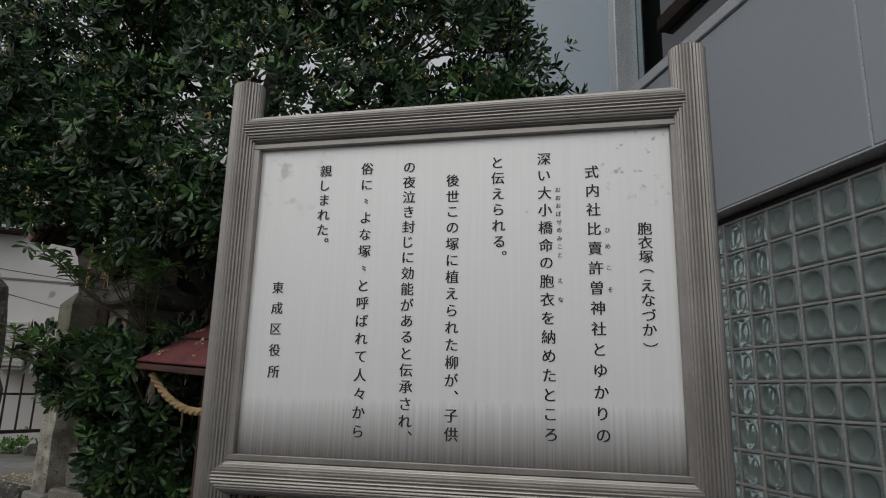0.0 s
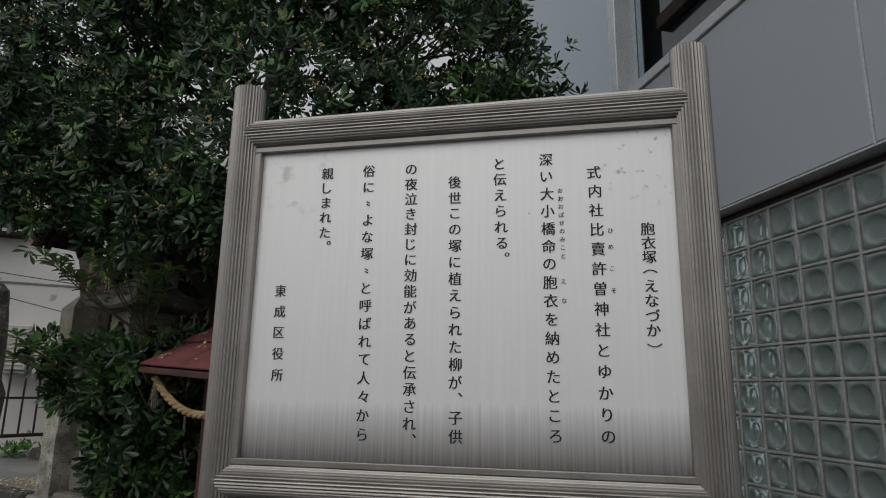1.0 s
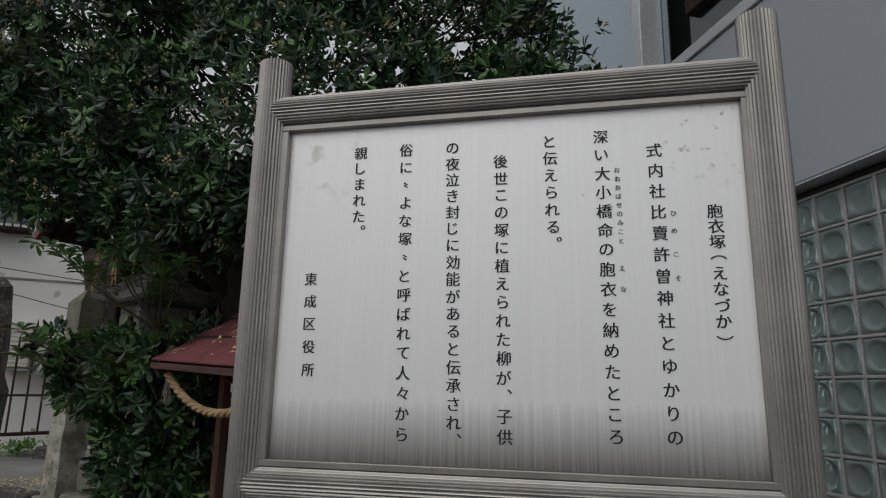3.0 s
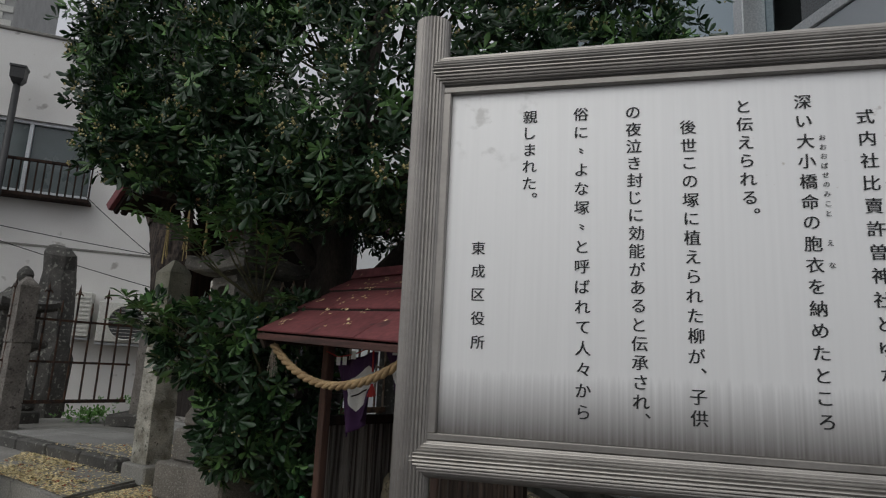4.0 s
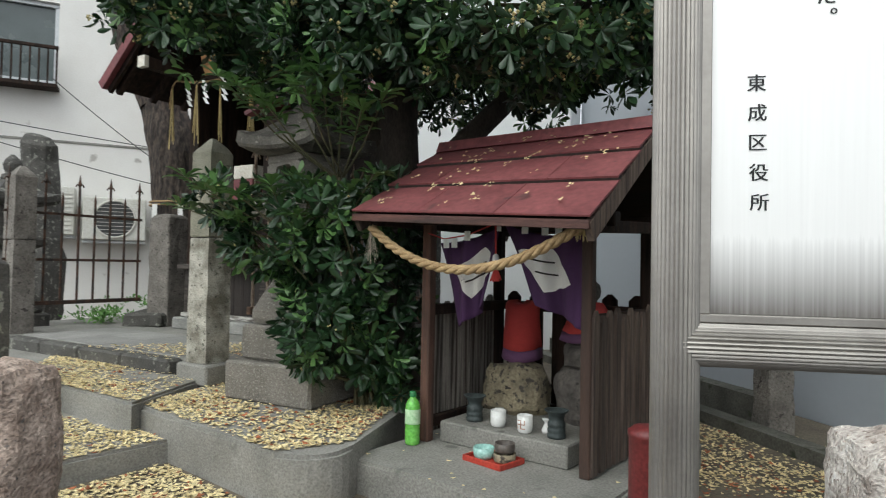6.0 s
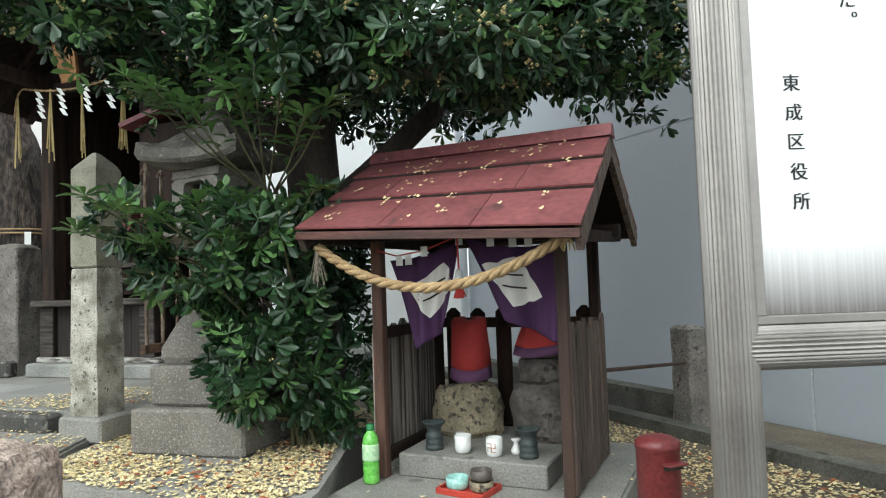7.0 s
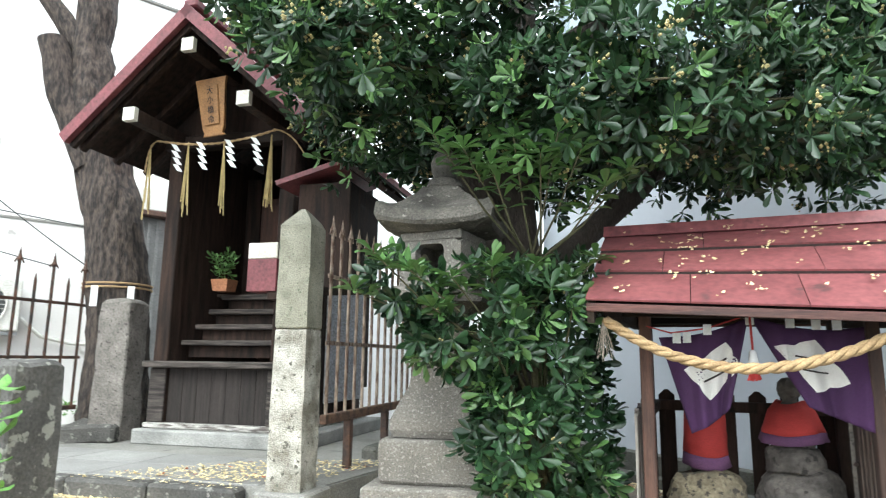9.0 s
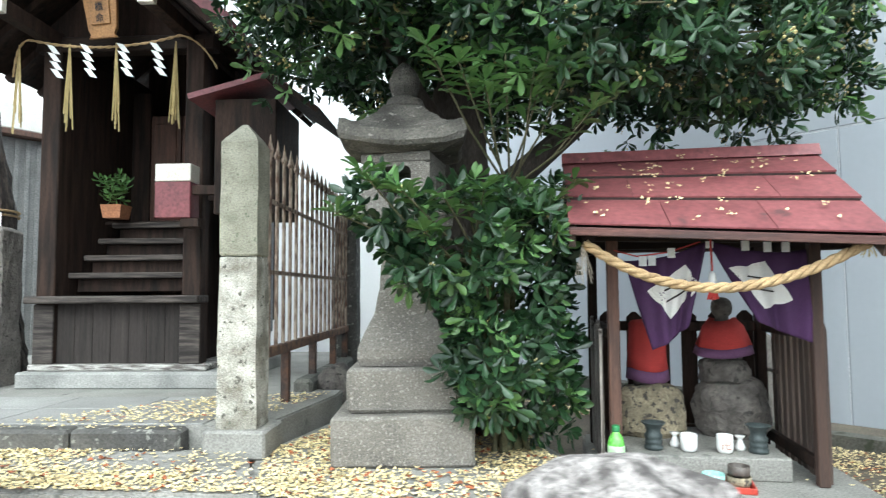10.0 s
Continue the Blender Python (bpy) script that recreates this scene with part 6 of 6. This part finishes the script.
# upright fresh shoots in front of the lantern's cap, each leaf a piece of its own
young = thing("young_shoots", -2.42, 2.95, 1.55, 0, "upright fresh green shoots rising from the shrub", "shoots")
lb = bmesh.new()
vs = [lb.verts.new(tuple(p * 0.078)) for p in LEAF]
for f in LEAF_FACES:
    lb.faces.new([vs[i] for i in f])
leaf_me = mesh_of("leaf", lb, M_LEAFNEW, True)
rl = random.Random(12)
tips = [(-2.36, 2.82, 2.28), (-2.17, 2.80, 2.30), (-2.26, 2.78, 2.20), (-2.06, 2.82, 2.26), (-2.70, 2.78, 2.26), (-2.58, 2.76, 2.20), (-1.86, 2.84, 2.16), (-1.97, 2.82, 2.08), (-2.46, 2.78, 2.14),
        (-2.80, 2.80, 1.78), (-2.68, 2.76, 1.72), (-2.54, 2.76, 1.70), (-2.87, 2.88, 1.66), (-2.40, 2.78, 1.74), (-2.24, 2.82, 1.76), (-2.10, 2.88, 1.72), (-2.6, 2.80, 1.60), (-2.3, 2.82, 1.62), (-2.0, 2.9, 1.80)]
for k, tip in enumerate(tips):
    low = Vector((-2.20 + rl.uniform(-0.03, 0.03), 3.02, 1.80)) if k < 9 else Vector((-2.34 + rl.uniform(-0.08, 0.08), 3.02, 1.50))
    tip = low + (Vector(tip) - low) * (0.82 if k < 9 else 1.0) + Vector((0, -0.11 if k < 9 else 0.0, 0))
    b = bmesh.new()
    org = Vector((-2.42, 2.95, 0))
    tube(b, [low - org, (low * 0.5 + tip * 0.5) + Vector((0, 0, -0.03)) - org, tip - org], [0.005, 0.004, 0.0025], 6)
    part("shoot", b, M_TWIG, young)
    axis = (tip - low).normalized()
    for lvl in range(5 if k < 9 else 3):
        n_l = (9, 6, 5, 3, 3)[lvl]
        c = tip - axis * (0.048 * lvl)
        for i in range(n_l):
            an = 2 * math.pi * i / n_l + rl.uniform(-0.3, 0.3) + lvl
            lift = rl.uniform(-0.1, 0.7)
            out = Vector((math.cos(an), math.sin(an), 0))
            d_ = (out * math.cos(lift) + Vector((0, 0, 1)) * math.sin(lift)).normalized()
            sd = Vector((0, 0, 1)).cross(d_).normalized()
            up = d_.cross(sd)
            m = Matrix((d_, sd, up)).transposed().to_4x4()
            m = Matrix.Translation(c - Vector((-2.42, 2.95, 1.55))) @ m @ Matrix.Scale(rl.uniform(0.8, 1.25), 4)
            ob = new("leaf", leaf_me)
            ob.parent = young
            ob.matrix_basis = m

# a stem that carries the upright shoots
b = bmesh.new()
tube(b, [Vector(q) - Vector((-2.42, 2.95, 0)) for q in ((-2.14, 3.25, Z_TERRACE), (-2.18, 3.12, 1.3), (-2.20, 3.02, 1.82))], [0.018, 0.014, 0.009], 8)
part("stem", b, M_TWIG, young)

# old bare-trunked tree behind the shrine
ot = thing("old_tree", *shrine_xy(-2.2, 1.5), Z_PLATFORM - 0.05, 0, "thick leaning old tree trunk with rough bark and a sawn stub", "tree")
b = bmesh.new()
tube(b, [(0, 0, 0.80), (-0.02, 0, 1.2), (-0.05, 0.02, 1.8), (-0.15, 0.05, 2.4), (-0.32, 0.08, 3.0), (-0.47, 0.1, 3.45), (-0.52, 0.12, 4.0), (-0.50, 0.14, 4.8), (-0.58, 0.1, 5.6)], [0.27, 0.235, 0.215, 0.215, 0.21, 0.19, 0.15, 0.14, 0.10], 22)
rough_up(b, 0.035, 5, 2, 3)
rough_up(b, 0.020, 18, 1, 4)
part("trunk", b, M_BARK, ot)
b = bmesh.new()
tube(b, [(-0.36, 0.02, 2.9), (-0.63, -0.02, 3.5), (-0.75, -0.04, 3.95)], [0.13, 0.12, 0.105], 16)
rough_up(b, 0.02, 7, 2, 6)
part("sawn_stub", b, M_BARK, ot, "sawn-off limb")
b = bmesh.new()
tube(b, [(-0.50, 0.1, 3.8), (-0.76, 0.1, 4.2), (-1.3, 0.0, 4.9)], [0.09, 0.08, 0.05], 12)
rough_up(b, 0.015, 7, 1, 7)
part("limb", b, M_BARK, ot)
b = bmesh.new()
for z in (1.93, 1.96):
    tube(b, [(-0.08 + 0.245 * math.cos(a), 0.02 + 0.245 * math.sin(a), z) for a in (radians(q) for q in range(0, 361, 15))], 0.008, 6, False)
part("tied_cord", b, M_ROPE, ot, "thin straw cord tied round the trunk")
for k in range(2):
    part("paper_strip", boxed(-0.16 + k * 0.26, -0.11 + k * 0.26, -0.25, -0.248, 1.78, 1.93, 0), M_PAPER, ot)


def tuft(x, y, z, h, n, seed, label, spread=0.12):
    t = thing("weed", x, y, z, 0, label, "weed")
    gg = np.random.default_rng(seed)
    c = np.array([(x + gg.normal(0, spread), y + gg.normal(0, spread * 0.7), z + h * gg.uniform(0.15, 1)) for _ in range(n)])
    nn = gg.normal(0, 0.4, (n, 3)) + np.array((0, -0.3, 0.8))
    leaf_cloud("leaves", c, nn, M_WEED, t, (4, 6), 0.055, seed)


tuft(*shrine_xy(-2.35, 0.85), Z_PLATFORM - 0.01, 0.12, 60, 31, "bright green weeds at the foot of the fence")
tuft(*shrine_xy(-2.7, 1.5), Z_YARD, 0.5, 60, 35, "bright green weeds by the plaster house", 0.2)
pl = thing("sapling", -3.85, 2.62, Z_YARD, 0, "young sapling with bright green lance leaves", "plant")
b = bmesh.new()
tube(b, [(0, 0, Z_YARD), (0.01, 0, 0.9), (0.0, 0.01, 1.33)], [0.008, 0.006, 0.003], 6)
part("stem", b, M_TWIG, pl)
cc = np.array([(-3.85, 2.62, z) for z in (0.95, 1.05, 1.13, 1.2, 1.26, 1.31, 1.34)])
leaf_cloud("leaves", cc, np.array([(0, 0, 1.0)] * 7), M_WEED, pl, (3, 4), 0.10, 40, (0.1, 0.7))
pp = np.array([(*shrine_xy(-1.25 + g.normal(0, 0.04), 1.36 + g.normal(0, 0.03)), 2.0 + g.uniform(0, 0.17)) for _ in range(26)])
leaf_cloud("foliage", pp, g.normal(0, 0.5, (26, 3)) + np.array((0, 0, 1.0)), M_LEAFNEW, pt, (4, 6), 0.06, 44)


# ---- fallen petals and leaves ----
def litter(name, spots, mat, label, size, seed, slope=(0.0, 0.0)):
    """Loose curled flakes that lie on the ground: spots are (x, y, z)."""
    gg = np.random.default_rng(seed)
    shape = np.array([(-1, 0, 0.1), (-0.3, -0.6, 0.0), (0.5, -0.55, 0.12), (1, 0, 0.25), (0.4, 0.6, 0.1), (-0.4, 0.55, 0.02)])
    n = len(spots)
    a = gg.uniform(0, 6.28, n)
    k = size * gg.uniform(0.55, 1.25, n)
    v = np.zeros((n, 6, 3))
    x, y = shape[:, 0][None] * k[:, None], shape[:, 1][None] * k[:, None]
    c, s = np.cos(a)[:, None], np.sin(a)[:, None]
    v[:, :, 0] = x * c - y * s + spots[:, 0][:, None]
    v[:, :, 1] = x * s + y * c + spots[:, 1][:, None]
    tl = gg.normal(0, 0.35, (n, 1))
    v[:, :, 2] = np.abs(x * tl) + shape[:, 2][None] * k[:, None] + spots[:, 2][:, None] + gg.uniform(0.001, 0.008, (n, 1))
    v[:, :, 2] += (v[:, :, 0] - spots[:, 0][:, None]) * slope[0] + (v[:, :, 1] - spots[:, 1][:, None]) * slope[1]
    me = bpy.data.meshes.new(name)
    me.from_pydata(v.reshape(-1, 3).tolist(), [], [tuple(range(6 * i, 6 * i + 6)) for i in range(n)])
    me.materials.append(mat)
    return tagged(new(name, me), label, "fallen leaves", kind="stuff")


def inside(x, y, poly):
    r, j = False, len(poly) - 1
    for i in range(len(poly)):
        (x1, y1), (x2, y2) = poly[i], poly[j]
        if (y1 > y) != (y2 > y) and x < (x2 - x1) * (y - y1) / (y2 - y1) + x1:
            r = not r
        j = i
    return r


def scatter(poly, z, n, seed, patchy=0.0, avoid=()):
    gg = np.random.default_rng(seed)
    xs, ys = [p[0] for p in poly], [p[1] for p in poly]
    out = []
    while len(out) < n:
        x, y = gg.uniform(min(xs), max(xs)), gg.uniform(min(ys), max(ys))
        if not inside(x, y, poly) or any(inside(x, y, q) for q in avoid):
            continue
        if patchy and noise.noise(Vector((x, y, seed)) * 2.2) + gg.normal(0, 0.25) < patchy - 0.5:
            continue
        out.append((x, y, z))
    return np.array(out)


def square(cx, cy, h, turn):
    f = local(cx, cy, turn)
    return [f(-h, -h), f(h, -h), f(h, h), f(-h, h)]


lan = square(LX, LY, 0.27, -16.7)
hutbox = [hut_xy(u, v) for u, v in ((-0.05, -0.36), (0.93, -0.36), (0.93, 0.80), (-0.05, 0.80))]
low_step = [(-3.12, 2.96), (-2.88, 2.82), (-3.35, 1.93), (-4.6, 2.35), (-4.2, 3.3), (-3.12, 2.87)]
up_step = [(-3.09, 2.91), (-3.13, 3.50), shrine_xy(-1.3, -0.12), (-4.1, 3.32)]
yard_front = [(-3.3, 1.8), (-1.9, 1.8), (-1.95, 2.6), (-2.25, 2.44), (-2.85, 2.80)]
yard_right = [(-0.95, 2.6), (-0.2, 2.2), grey_xy(-1.0, 0.75), grey_xy(2.4, 0.75), (-0.9, 4.6), (-1.0, 3.6)]
terr = [(-3.12, 3.0), (-2.2, 2.47), (-1.99, 2.65), (-1.98, 3.3), (-1.75, 3.9), (-2.5, 4.25), (-3.05, 3.55)]
platp = [shrine_xy(u, v) for u, v in ((-0.9, 0.0), (-0.15, 0.0), (0.13, 0.13), (0.27, 0.8), (-0.35, 0.6))]
kerb_top = [shrine_xy(u, v) for u, v in ((-1.0, -0.11), (-0.13, -0.11), (-0.13, -0.03), (-1.0, -0.03))]
gutter = [grey_xy(u, v) for u, v in ((-1.0, 0.44), (2.6, 0.44), (2.6, 0.6), (-1.0, 0.6))]
spots = np.concatenate([scatter(low_step, 0.663, 6800, 1), scatter(up_step, 0.791, 2700, 2, 0.4), scatter(yard_front, Z_YARD, 5600, 3), scatter(terr, Z_TERRACE, 6200, 4, 0.22, [lan]),
                        scatter(yard_right, Z_YARD, 4200, 5, 0.2, [hutbox]), scatter(platp, 0.8755, 900, 6, 0.35), scatter(kerb_top, 0.872, 60, 7), scatter(gutter, Z_YARD, 300, 8), scatter(hutbox, Z_HUT, 60, 9)])
litter("fallen_petals", spots, M_FALLEN, "yellow fallen petals strewn over the ground and steps", 0.0112, 11)
spots = np.concatenate([scatter(low_step, 0.663, 110, 21), scatter(up_step, 0.791, 90, 22, 0.4), scatter(yard_front, Z_YARD, 220, 23), scatter(terr, Z_TERRACE, 300, 24, 0.25, [lan]), scatter(yard_right, Z_YARD, 300, 25, 0.2, [hutbox]), scatter(platp, 0.8755, 40, 26)])
litter("fallen_leaves", spots, M_FALLENRED, "russet fallen leaves among the yellow petals", 0.015, 12)
gr = np.random.default_rng(8)
rs = []
for _ in range(58):
    c0 = (gr.uniform(0.05, 0.95), gr.uniform(0.06, 0.97))
    for _ in range(int(gr.integers(1, 6))):
        s, t = c0[0] + gr.normal(0, 0.010), min(0.97, max(0.04, c0[1] + gr.normal(0, 0.012)))
        u, v = RU0 + s * (RU1 - RU0), E_V + t * (R_V - E_V)
        z = E_Z + t * (R_Z - E_Z) + 0.021 - 0.055 * s * (1 - t)
        rs.append((*hut_xy(u, v), z))
litter("roof_petals", np.array(rs), M_FALLEN, "yellow petals lying on the hut's red roof", 0.0085, 13, (0.453 * 0.6, 0.892 * 0.6))
